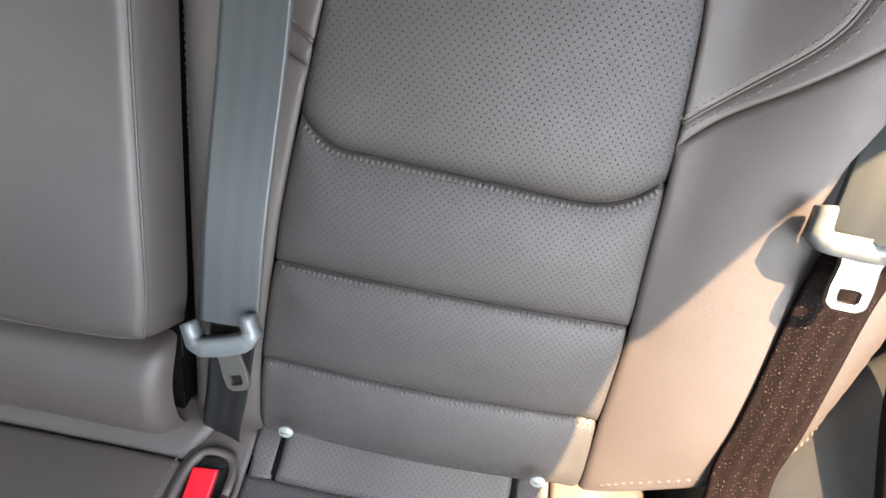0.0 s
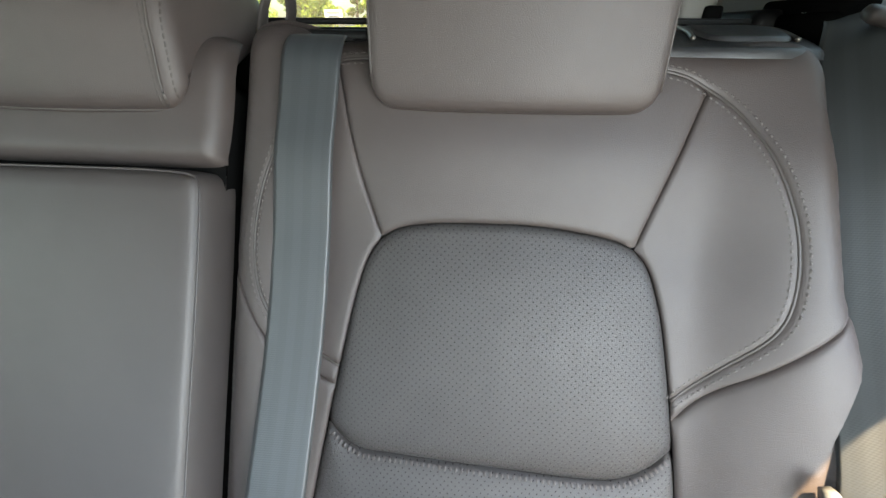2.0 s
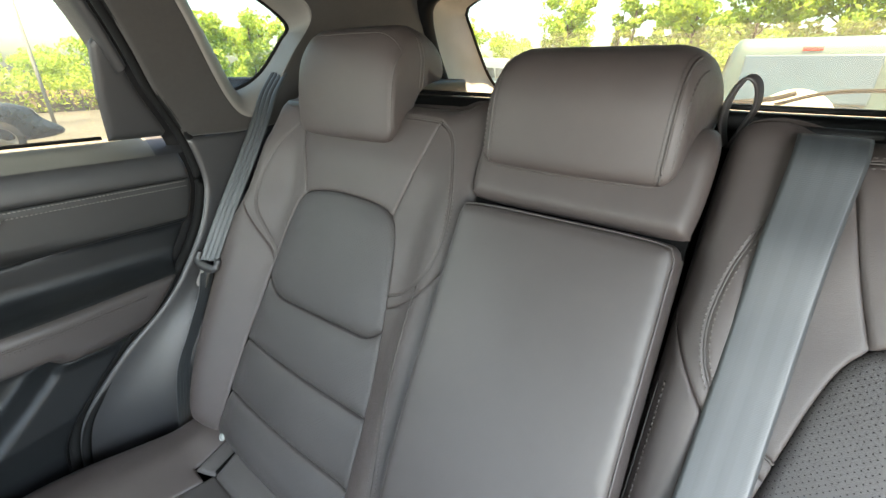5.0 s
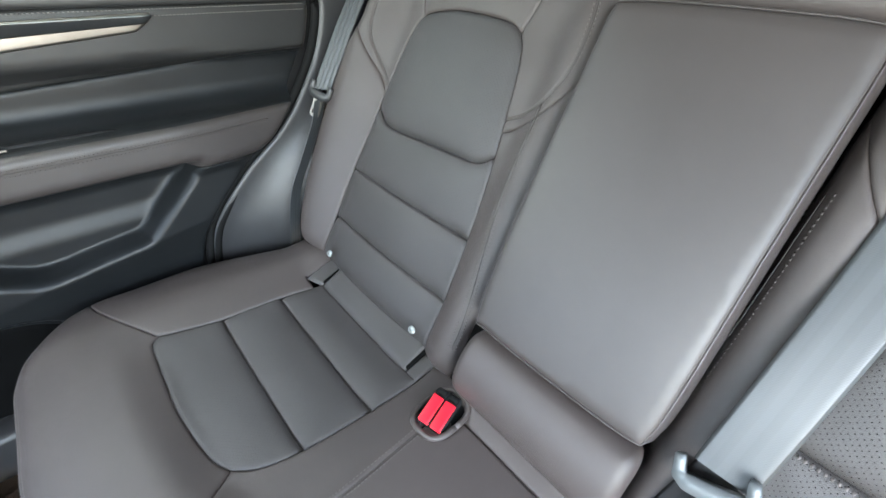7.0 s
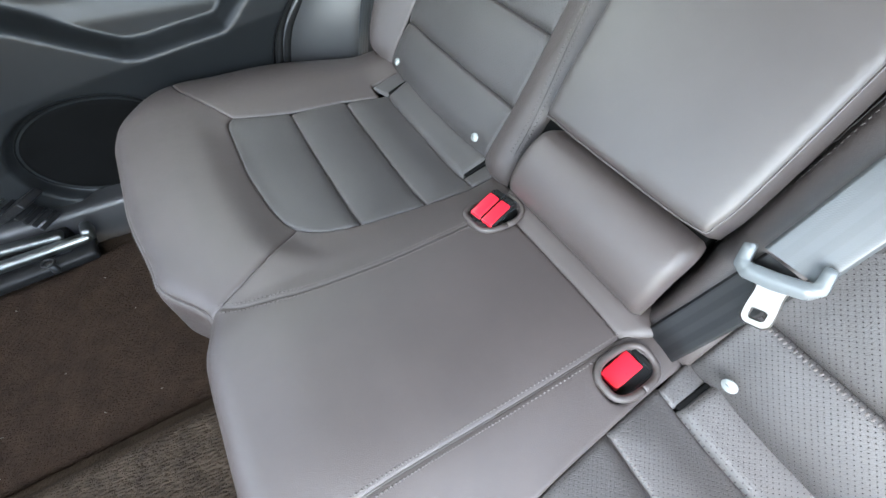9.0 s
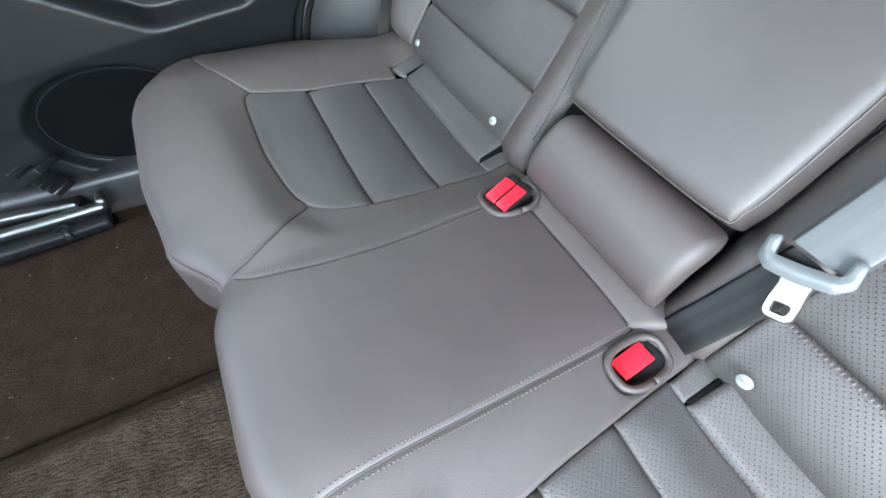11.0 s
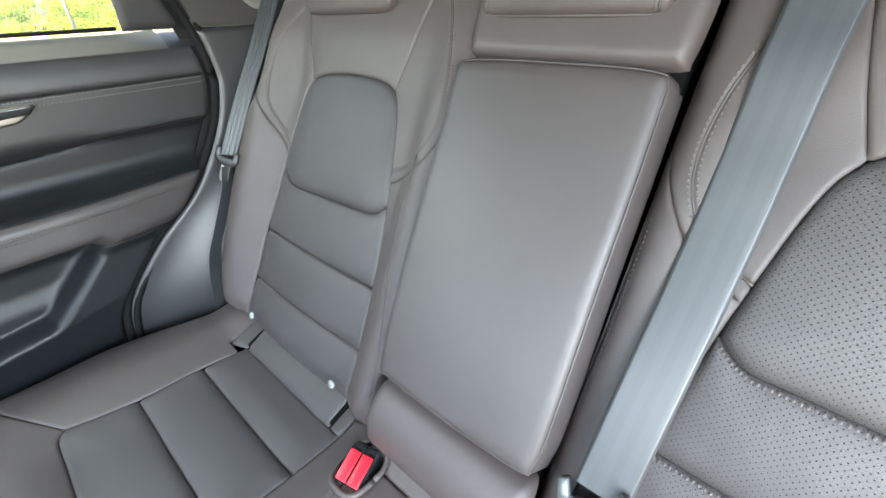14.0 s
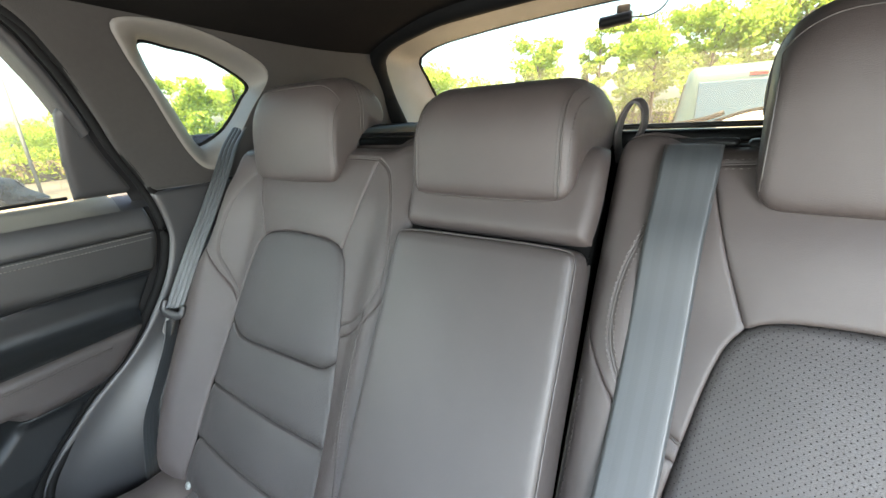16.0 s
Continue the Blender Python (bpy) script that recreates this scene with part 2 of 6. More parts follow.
def inside(loop, q):
    x, y = q[:, 0], q[:, 1]
    hit = np.zeros(len(q), bool)
    a, b = loop, np.roll(loop, -1, 0)
    for (x0, y0), (x1, y1) in zip(a, b):
        if y0 != y1:
            hit ^= ((y0 > y) != (y1 > y)) & (x < (x1 - x0) * (y - y0) / (y1 - y0) + x0)
    return hit


def to_edge(loop, q):
    best = np.full(len(q), 1e9)
    for a, b in zip(loop, np.roll(loop, -1, 0)):
        ab = b - a
        t = np.clip(((q - a) @ ab) / max(ab @ ab, 1e-12), 0, 1)
        best = np.minimum(best, np.linalg.norm(q - a - t[:, None] * ab, axis=1))
    return best


def padded(name, outline, surf, mat, parent, depth=0.006, r=0.012, h=0.009, bulge=0.0, holes=(), label="", hole_depth=None, puff=0.05):
    """An upholstered or moulded panel: its outline on a surface, its rim drawn down by depth over r into the seam, its middle swelling by bulge."""
    loops = [even(np.array(outline, float), min(h, 0.007), True)] + [even(np.array(o, float), min(h, 0.007), True) for o in holes]
    pts, edges = [], []
    for loop in loops:
        k = len(pts)
        pts += [tuple(p) for p in loop]
        edges += [(k + i, k + (i + 1) % len(loop)) for i in range(len(loop))]
    for loop in loops:
        t = np.roll(loop, -1, 0) - np.roll(loop, 1, 0)
        nrm = np.stack([-t[:, 1], t[:, 0]], 1) / np.maximum(np.linalg.norm(t, axis=1), 1e-9)[:, None]
        for f in (0.12, 0.35, 0.68, 1.0):
            for side in (1, -1):
                q = loop + side * nrm * r * f
                ok = inside(loops[0], q)
                for o in loops[1:]:
                    ok &= ~inside(o, q)
                for o in loops:
                    ok &= to_edge(o, q) > 0.93 * r * f
                pts += [tuple(p) for p in q[ok]]
    lo, hi = loops[0].min(0), loops[0].max(0)
    gx, gy = np.meshgrid(np.arange(lo[0], hi[0], h), np.arange(lo[1], hi[1], h))
    gx[1::2] += h / 2
    q = np.stack([gx.ravel(), gy.ravel()], 1)
    ok = inside(loops[0], q)
    for o in loops[1:]:
        ok &= ~inside(o, q)
    q = q[ok]
    for o in loops:
        q = q[to_edge(o, q) > r + 0.45 * h]
    pts += [tuple(p) for p in q]
    flat, _, tris, *_ = delaunay_2d_cdt([Vector(p) for p in pts], edges, [], 0, 1e-6)
    uv = np.array([tuple(p) for p in flat])
    tris = np.array([list(t) for t in tris if len(t) == 3])
    mid = uv[tris].mean(1)
    ok = inside(loops[0], mid)
    for o in loops[1:]:
        ok &= ~inside(o, mid)
    tris = tris[ok]
    d = to_edge(loops[0], uv)
    e = 1 - np.clip(d / r, 0, 1)
    off = -depth * (1 - np.sqrt(np.maximum(1 - e * e, 0))) + bulge * (1 - np.exp(-d / puff))
    for o in loops[1:]:
        e = 1 - np.clip(to_edge(o, uv) / r, 0, 1)
        off -= (depth if hole_depth is None else hole_depth) * (1 - np.sqrt(np.maximum(1 - e * e, 0)))
    place = surf(uv[:, 0], uv[:, 1], off)
    a, b, c = place[tris[0]]
    ref = surf(np.array([uv[:, 0].mean()] * 2), np.array([uv[:, 1].mean()] * 2), np.array([0.0, 0.01]))
    n = np.cross(place[tris[:, 1]] - place[tris[:, 0]], place[tris[:, 2]] - place[tris[:, 0]]).sum(0)
    if n @ (ref[1] - ref[0]) < 0:
        tris = tris[:, ::-1]
    return link(name, mesh_of(name, place, tris.tolist(), uv), mat, parent, label)


def sheet(name, rows, mat, parent=None, label="", closed=False, back=0.0, uv_scale=None):
    """A skin over equal rows of points; back: thickness, laid on as a Solidify modifier."""
    rows = [np.array(r, float) for r in rows]
    n = len(rows[0])
    verts = np.vstack(rows)
    faces = []
    for j in range(len(rows) - 1):
        for i in range(n if closed else n - 1):
            k = (i + 1) % n
            faces.append((j * n + i, j * n + k, (j + 1) * n + k, (j + 1) * n + i))
    run = np.r_[0, np.cumsum(np.linalg.norm(np.diff(np.array([r.mean(0) for r in rows]), axis=0), axis=1))]
    uvs = []
    for j, r in enumerate(rows):
        w = np.r_[0, np.cumsum(np.linalg.norm(np.diff(r, axis=0), axis=1))]
        uvs += [(a, run[j]) for a in w]
    ob = link(name, mesh_of(name, verts, faces, uvs), mat, parent, label)
    if back:
        mod = ob.modifiers.new("thickness", "SOLIDIFY")
        mod.thickness, mod.offset = back, 0.0
    return ob


def tube(name, line, radius, mat, parent, label="", sides=8, flat=1.0, up=(0, 0, 1)):
    line = np.array(line, float)
    t = np.gradient(line, axis=0)
    t /= np.maximum(np.linalg.norm(t, axis=1), 1e-9)[:, None]
    ref = np.array(up, float)
    rows = []
    for p, d in zip(line, t):
        a = np.cross(d, ref)
        if np.linalg.norm(a) < 1e-3:
            a = np.cross(d, (0.3, 0.9, 0.1))
        a /= np.linalg.norm(a)
        b = np.cross(d, a)
        rows.append([p + radius * (math.cos(w) * a + flat * math.sin(w) * b) for w in np.linspace(0, 2 * math.pi, sides, endpoint=False)])
    n = sides
    verts = np.vstack(rows)
    faces = [(j * n + i, j * n + (i + 1) % n, (j + 1) * n + (i + 1) % n, (j + 1) * n + i) for j in range(len(rows) - 1) for i in range(n)]
    faces += [tuple(range(n))[::-1], tuple((len(rows) - 1) * n + i for i in range(n))]
    return link(name, mesh_of(name, verts, faces), mat, parent, label)


def stitching(lines, surf, parent, mat=None, pitch=0.0062, length=0.0042, width=0.0011, lift=0.0006, cross=False, name="stitching"):
    """Rows of short raised threads along lines on a surface, one mesh a row."""
    for line in lines:
        verts, faces = [], []
        q = even(np.array(line, float), pitch)
        t = np.gradient(q, axis=0)
        t /= np.maximum(np.linalg.norm(t, axis=1), 1e-9)[:, None]
        n = np.stack([-t[:, 1], t[:, 0]], 1)
        if cross:            # gathers that lie across the seam
            t, n = n, -t
        for c, tt, nn in zip(q, t, n):
            k = len(verts)
            for a in (-0.5, -0.25, 0.25, 0.5):
                z = lift if abs(a) < 0.4 else -0.0008
                for b in (-0.5, 0.5):
                    verts.append((*(c + tt * length * a + nn * width * b), z - 0.0004))
                verts.append((*(c + tt * length * a), z + 0.0004))
            for s in range(3):
                o = k + 3 * s
                faces += [(o, o + 3, o + 5, o + 2), (o + 2, o + 5, o + 4, o + 1)]
        v = np.array(verts)
        place = surf(v[:, 0], v[:, 1], v[:, 2])
        link(name, mesh_of(name, place, faces), mat or THREAD, parent)


def beside(line, d):
    line = np.array(line, float)
    t = np.gradient(line, axis=0)
    n = np.stack([-t[:, 1], t[:, 0]], 1) / np.maximum(np.linalg.norm(t, axis=1), 1e-9)[:, None]
    return line + d * n


def block(name, size, place, mat, parent, label="", bevel=0.004, turn=(0, 0, 0), segments=3, taper=1.0):
    bm = bmesh.new()
    bmesh.ops.create_cube(bm, size=1.0)
    for v in bm.verts:
        k = taper if v.co.z > 0 else 1.0
        v.co = Vector((v.co.x * size[0] * k, v.co.y * size[1] * k, v.co.z * size[2]))
    if bevel:
        bmesh.ops.bevel(bm, geom=bm.edges[:], offset=bevel, segments=segments, profile=0.5, affect="EDGES")
    bm.transform(pose(*place, *turn))
    return part(name, bm, mat, parent, label)


def smooth(a, b, x):
    t = np.clip((x - a) / (b - a), 0, 1)
    return t * t * (3 - 2 * t)


def roll_off(t, depth):
    t = np.clip(t, 0, 1)
    return depth * (1 - np.sqrt(np.maximum(1 - t * t, 0)))


def ribbon(name, line, across, width, mat, parent, label="", thick=0.0016, cross=9, crown=0.0):
    """A strap along a line of points; across: its width's direction at each point, or one for all."""
    line = np.array(line, float)
    across = np.array(across, float)
    if across.ndim == 1:
        across = np.tile(across, (len(line), 1))
    across /= np.linalg.norm(across, axis=1)[:, None]
    t = np.gradient(line, axis=0)
    n = np.cross(t, across)
    n /= np.linalg.norm(n, axis=1)[:, None]
    rows = []
    for p, a, m in zip(line, across, n):
        top = [p + a * width * f + m * (thick / 2 * (1 - (2 * abs(f)) ** 8) + crown * (1 - 4 * f * f)) for f in np.linspace(-0.5, 0.5, cross)]
        low = [p + a * width * f - m * (thick / 2 * (1 - (2 * abs(f)) ** 8) - crown * (1 - 4 * f * f)) for f in np.linspace(0.5, -0.5, cross)[1:-1]]
        rows.append(top + low)
    return sheet(name, rows, mat, parent, label, closed=True)


# ==== the car's shell
TAILGATE = surface("grey_tailgate_plastic", (0.14, 0.133, 0.119), (0.172, 0.163, 0.149), 0.5, 8.0, 1100.0, 0.0004)


def roof_z(x, y):
    return 1.272 - 0.042 * smooth(-0.2, 0.75, y) - 0.062 * np.abs(x / 0.70) ** 3


def shell():
    xs = np.linspace(-0.760, 0.693, 43)
    rows = [[(x, y, roof_z(x, y)) for x in xs] for y in np.linspace(-1.75, 0.68, 40)]
    tail = []
    for k in range(1, 8):
        f = k / 7
        tail.append([(x, 0.68 + f * (0.008 + 0.105 * np.abs(x / 0.70) ** 2.2), roof_z(x, 0.68)) for x in xs])
    tagged(sheet("ceiling", rows + tail, HEADLINER, back=0.012), "dark cloth headliner over the rear seats", "ceiling", kind="structure")

    def floor_z(x, y):
        hump = 0.055 * smooth(-0.185, -0.150, x) * (1 - smooth(0.150, 0.185, x))
        return hump + 0.006 * np.sin(9 * x + 5 * y) - 0.012
    xs = np.linspace(-0.70, 0.70, 141)
    rows = [[(x, y, floor_z(x, y)) for x in xs] for y in np.linspace(-1.75, 0.10, 60)]
    tagged(sheet("floor", rows, CARPET), "brown-black ribbed carpet in the rear footwell", "floor", kind="structure")
    # sills, then plain unseen walls added to keep light out round the front
    for s in (-1, 1):
        ob = block("sill", (0.10, 1.9, 0.16), (s * 0.775, -0.85, -0.01), TRIM, None, bevel=0.015)
        tagged(ob, "black plastic door sill beside the carpet", "sill", kind="structure")
    ob = block("wall_front", (1.5, 0.04, 0.80), (0, -1.78, 0.36), BLACK, None, bevel=0.01)
    tagged(ob, "plain unseen wall added to close off light at the front", "wall", kind="structure")
    for s in (-1, 1):
        ob = block("wall_side", (0.05, 0.75, 0.95), (s * 0.80, -1.42, 0.40), TRIM, None, bevel=0.01)
        tagged(ob, "plain unseen wall added beside the front to block light", "wall", kind="structure")

    ob = block("cargo_floor", (1.42, 1.0, 0.03), (0, 0.85, 0.28), CARPET, None, bevel=0.005)
    tagged(ob, "dark carpeted cargo floor behind the seats", "floor", kind="structure")


shell()


def pillar_x(y, z, s=-1):
    return (0.752 if s < 0 else 0.710) - 0.22 * (z - 0.87) - 0.018 * smooth(0.5, 0.9, y)


def side_surf(s):
    return lambda u, v, off: np.stack([s * (pillar_x(u, v, s) - off), u, v], 1)


LEFT_TOP = [(-0.10, 1.255), (0.007, 1.176), (0.045, 1.120), (0.068, 1.072), (0.088, 1.020)]
SEAL = [(-0.10, 1.235), (0.0, 1.150), (0.055, 1.072), (0.109, 0.957), (0.148, 0.870), (0.163, 0.790), (0.159, 0.745), (0.135, 0.680), (0.086, 0.603),
        (0.026, 0.535), (-0.062, 0.465), (-0.138, 0.385), (-0.171, 0.329), (-0.190, 0.250), (-0.205, 0.12)]
HATCH = [(0, 0.70, 1.234), (0.33, 0.707, 1.226), (0.459, 0.736, 1.218), (0.596, 0.775, 1.200), (0.672, 0.812, 1.164), (0.702, 0.862, 1.090),
         (0.700, 0.912, 0.995), (0.690, 0.945, 0.930), (0.665, 0.985, 0.865), (0.50, 1.01, 0.83), (0, 1.03, 0.82)]
PANE = [(0, 0.983, 1.228), (0.285, 0.990, 1.221), (0.47, 1.000, 1.211), (0.60, 1.012, 1.199), (0.692, 1.040, 1.172), (0.705, 1.095, 1.115),
        (0.715, 1.190, 1.020), (0.708, 1.250, 0.955), (0.67, 1.290, 0.915), (0.50, 1.305, 0.900), (0, 1.312, 0.895)]
Q_RIM = [(0.148, 1.180), (0.241, 1.187), (0.351, 1.162), (0.443, 1.109), (0.392, 1.021), (0.325, 0.920), (0.282, 0.899), (0.238, 0.943), (0.182, 1.070), (0.152, 1.136)]
Q_GLASS = [(0.199, 1.161), (0.258, 1.156), (0.337, 1.140), (0.428, 1.089), (0.410, 1.050), (0.360, 0.985), (0.307, 0.952), (0.282, 0.958), (0.240, 1.040), (0.207, 1.106)]


def ring(points, n):
    """A closed smooth line of n points."""
    fine = curve(points, 0.002, True)
    k = np.linspace(0, len(fine), n, endpoint=False)
    return np.array([fine[int(i) % len(fine)] for i in k])


def side(s, word):
    seal = curve(SEAL if s > 0 else LEFT_TOP + SEAL[3:], 0.01)
    upper = seal[seal[:, 1] >= 0.869]
    lower = seal[seal[:, 1] <= 0.869]
    rim = ring(Q_RIM if s < 0 else [(y + 0.055 * float(smooth(0.26, 0.42, np.array(y))), z) for y, z in Q_RIM], 96)
    pillar = thing("pillar_trim_" + word, (s * 0.73, 0.3, 0.9), "dark grey rear pillar trim round a triangular quarter window", "pillar trim", kind="structure")
    outline = join(upper[::-1], [(-0.06, 1.226)], curve([(-0.06, 1.228), (0.16, 1.222), (0.50, 1.198), (0.80, 1.172)], 0.01),
                   curve([(0.81, 1.164), (0.866, 1.088), (0.914, 0.99), (0.940, 0.93)], 0.01), curve([(0.93, 0.915), (0.5, 0.895), (0.30, 0.869), (0.16, 0.868)], 0.01))
    padded("trim_panel", outline, side_surf(s), PILLAR, pillar, 0.006, 0.01, 0.018, holes=[rim], hole_depth=0.004)
    # the window's reveal, its rubber edge and its pane
    n = 96
    pane = ring(Q_GLASS if s < 0 else [(y + 0.050 * float(smooth(0.26, 0.42, np.array(y))), z) for y, z in Q_GLASS], n)
    # start both loops at the same corner
    rows = []
    for f in np.linspace(0, 1, 7):
        e = math.sin(f * math.pi / 2) ** 1.2
        yz = rim + (pane - rim) * e
        x_rim, x_in = pillar_x(rim[:, 0], rim[:, 1], s) - 0.002, (0.805 if s < 0 else 0.763) - 0.25 * (pane[:, 1] - 0.95)
        x = x_rim + (x_in - x_rim) * (1 - math.cos(f * math.pi / 2)) ** 0.9
        rows.append(np.stack([s * x, yz[:, 0], yz[:, 1]], 1))
    wide = rim.mean(0) + (rim - rim.mean(0)) * 1.05
    rows.insert(0, np.stack([s * (pillar_x(wide[:, 0], wide[:, 1], s) + 0.010), wide[:, 0], wide[:, 1]], 1))
    # paler tailgate colour puts the daylight on the reveal into its base
    sheet("window_reveal", rows, TAILGATE, pillar, closed=True)
    mid = pane.mean(0)
    edge = []
    for f in (1.05, 0.965, 0.95):
        yz = mid + (pane - mid) * f
        edge.append(np.stack([s * ((0.808 if s < 0 else 0.766) - 0.25 * (yz[:, 1] - 0.95) + (0.004 if f < 0.96 else 0)), yz[:, 0], yz[:, 1]], 1))
    sheet("window_rubber", edge, RUBBER, pillar, "black rubber edge", closed=True)
    yz = mid + (pane - mid) * 1.02
    verts = np.stack([s * ((0.815 if s < 0 else 0.773) - 0.25 * (yz[:, 1] - 0.95)), yz[:, 0], yz[:, 1]], 1)
    win = link("quarter_window", mesh_of("quarter_window", verts, [tuple(range(n))], smooth=False), GLASS, pillar, "clear triangular glass pane")
    win.visible_shadow = False
    # lower trim between the door's seal and the seat
    low = thing("lower_pillar_trim_" + word, (s * 0.74, 0.0, 0.5), "smooth charcoal plastic pillar trim beside the rear seat", "pillar trim", kind="structure")
    outline = join(lower, [(-0.205, 0.10), (0.05, 0.10)], curve([(0.05, 0.12), (0.07, 0.40), (0.14, 0.60), (0.24, 0.76), (0.33, 0.866)], 0.012), [(0.32, 0.866), (0.15, 0.866)])

    def surf(u, v, off):
        y0 = np.interp(v, seal[::-1, 1], seal[::-1, 0])
        x = (0.752 if s < 0 else 0.800) - 0.05 * smooth(0.02, 0.22, u - y0) * smooth(0.9, 0.6, v) + 0.01 * smooth(0.5, 0.2, v)
        if s > 0:
            x = x - 0.068 * smooth(0.56, 0.32, v) * smooth(0.0, 0.05, u - y0)
        return np.stack([s * (x - off), u, v], 1)
    padded("trim_panel", outline, surf, TRIM, low, 0.006, 0.012, 0.016)
    # rubber door seal, two lips
    rubber = thing("door_seal_" + word, (s * 0.76, 0.1, 0.6), "black rubber door seal along the pillar", "door seal", kind="structure")
    for dy, dx, r in ((-0.004, 0.768, 0.009), (0.010, 0.762, 0.008)) if s < 0 else ((0.012, 0.775, 0.012), (0.026, 0.765, 0.009)):
        pts = [(s * (dx - 0.22 * max(z - 0.87, 0)), y + dy, z - 0.5 * dy) for y, z in seal]
        tube("seal_lip", pts, r, RUBBER, rubber, sides=10)
    if s < 0:
        rows = [[(s * (dx + 0.014 - 0.22 * max(z - 0.87, 0)), y + q, z - 0.5 * q) for q in (-0.012, 0.0, 0.060)] for y, z in seal]
        sheet("flange", rows, RUBBER, rubber)
    if s > 0:
        # added strip; its reach is fitted to the sun's shadow edge on the bolster
        jamb = [[(pillar_x(y, z, s) - 0.004 + min(max(0.089 + 0.52 * (1.141 - z), 0.03), 0.14) * f, y + 0.010 + 0.012 * f, z) for f in np.linspace(0, 1, 6)] for y, z in upper]
        tagged(sheet("sun_block_jamb_" + word, jamb, BLACK, back=0.006), "black jamb strip added along the rear pillar to block sun", "door jamb", kind="structure")
    # cargo side
    cargo = block("cargo_wall_" + word, (0.05, 0.62, 0.64), (s * 0.735, 0.74, 0.62), TRIM, None, bevel=0.012)
    tagged(cargo, "charcoal plastic cargo side trim", "wall", kind="structure")
    skin = block("body_side_" + word, (0.03, 1.30, 1.35), (s * 0.90, 0.80, 0.30), BLACK, None, bevel=0.01)
    tagged(skin, "dark inner body side behind the trim", "wall", kind="structure")
    rail = block("roof_edge_" + word, (0.13, 0.62, 0.05), (s * 0.765 + (0.0 if s > 0 else -0.04), 0.41, 1.245), BLACK, None, bevel=0.012)
    tagged(rail, "dark roof edge over the quarter window", "roof", kind="structure")
    ledge = block("cargo_ledge_" + word, (0.10, 0.56, 0.045), (s * 0.705, 0.73, 0.945), BLACK, None, bevel=0.012)
    tagged(ledge, "grey plastic ledge at the cargo side", "trim", kind="structure")


side(-1, "a")
side(1, "b")


def tailgate():
    gate = thing("tailgate", (0, 1.0, 0.85), "grey plastic tailgate trim round the rear window", "tailgate", kind="structure")

    def loop(half, n):
        h = np.array(half)
        full = np.vstack([h, (h * (-1, 1, 1))[::-1][1:-1]])
        return ring(full, n)
    n = 220
    a, b = loop(HATCH, n), loop(PANE, n)
    # pair the points by their angle about the middle
    def by_angle(l):
        w = np.arctan2(l[:, 2] - 1.06, l[:, 0])
        o = np.argsort(w)
        return l[o], w[o]
    a, wa = by_angle(a)
    b, wb = by_angle(b)
    w = np.linspace(-math.pi, math.pi, n, endpoint=False)
    a = np.stack([np.interp(w, wa, a[:, i], period=2 * math.pi) for i in range(3)], 1)
    b = np.stack([np.interp(w, wb, b[:, i], period=2 * math.pi) for i in range(3)], 1)
    mid = np.array([0, 1.0, 1.06])
    rows = []
    for f in np.linspace(0, 1, 9):
        p = a + (b - a) * f
        out = (p - mid) * (1, 0.2, 1)
        p = p + 0.022 * math.sin(math.pi * f) * out / np.maximum(np.linalg.norm(out, axis=1), 1e-6)[:, None]
        rows.append(p)
    sheet("gate_trim", rows, TAILGATE, gate, closed=True)
    inner = [b, b + (mid - b) * (0.018, 0, 0.018)]
    sheet("ceramic_border", inner, RUBBER, gate, "black printed border of the glass", closed=True)
    pane = link("rear_window", mesh_of("rear_window", b + (0, 0.006, 0), [tuple(range(n))], smooth=False), HAZED_GLASS, gate, "rear window glass with a thin dust film added for haze")
    pane.visible_shadow = False
    seal = thing("tailgate_seal", (0, 0.9, 1.1), "black rubber seal round the tailgate opening", "seal", kind="structure")
    tube("seal_lip", np.vstack([a, a[:1]]) + (0, -0.004, -0.010), 0.026, RUBBER, seal, sides=12)
    wiper = thing("rear_wiper", (0.2, 1.30, 0.93), "black rear wiper resting on the window", "wiper")
    tube("arm", curve([(-0.30, 1.338, 0.890), (0.0, 1.332, 0.905), (0.16, 1.325, 0.925), (0.22, 1.318, 0.945)], 0.02), 0.007, BLACK, wiper)
    tube("blade", curve([(0.18, 1.325, 0.912), (0.30, 1.312, 0.95), (0.50, 1.30, 0.958)], 0.02), 0.005, RUBBER, wiper)
    # small camera on the glass
    cam2 = thing("window_camera", (-0.035, 1.0, 1.19), "small black camera stuck to the rear window", "camera")
    tube("body", [(-0.068, 0.995, 1.183), (-0.06, 0.995, 1.183), (0.0, 0.995, 1.187), (0.006, 0.995, 1.187)], 0.0145, BLACK, cam2, sides=16)
    block("bracket", (0.03, 0.02, 0.022), (-0.015, 1.0, 1.207), BLACK, cam2, bevel=0.004)
    tube("cable", curve([(0.0, 0.995, 1.187), (0.05, 0.995, 1.185), (0.08, 0.995, 1.205), (0.09, 0.99, 1.24)], 0.006), 0.002, BLACK, cam2)
    cover = thing("cargo_cover", (0, 0.6, 0.93), "black roller cargo cover behind the seatback", "cargo cover")
    block("housing", (1.30, 0.035, 0.026), (0, 0.47, 0.936), BLACK, cover, bevel=0.008)
    block("front_rail", (1.30, 0.014, 0.007), (0, 0.452, 0.955), BLACK, cover, bevel=0.002)
    block("cloth", (1.26, 0.55, 0.006), (0, 0.76, 0.918), BLACK, cover, bevel=0.002, turn=(-3, 0, 0))


tailgate()


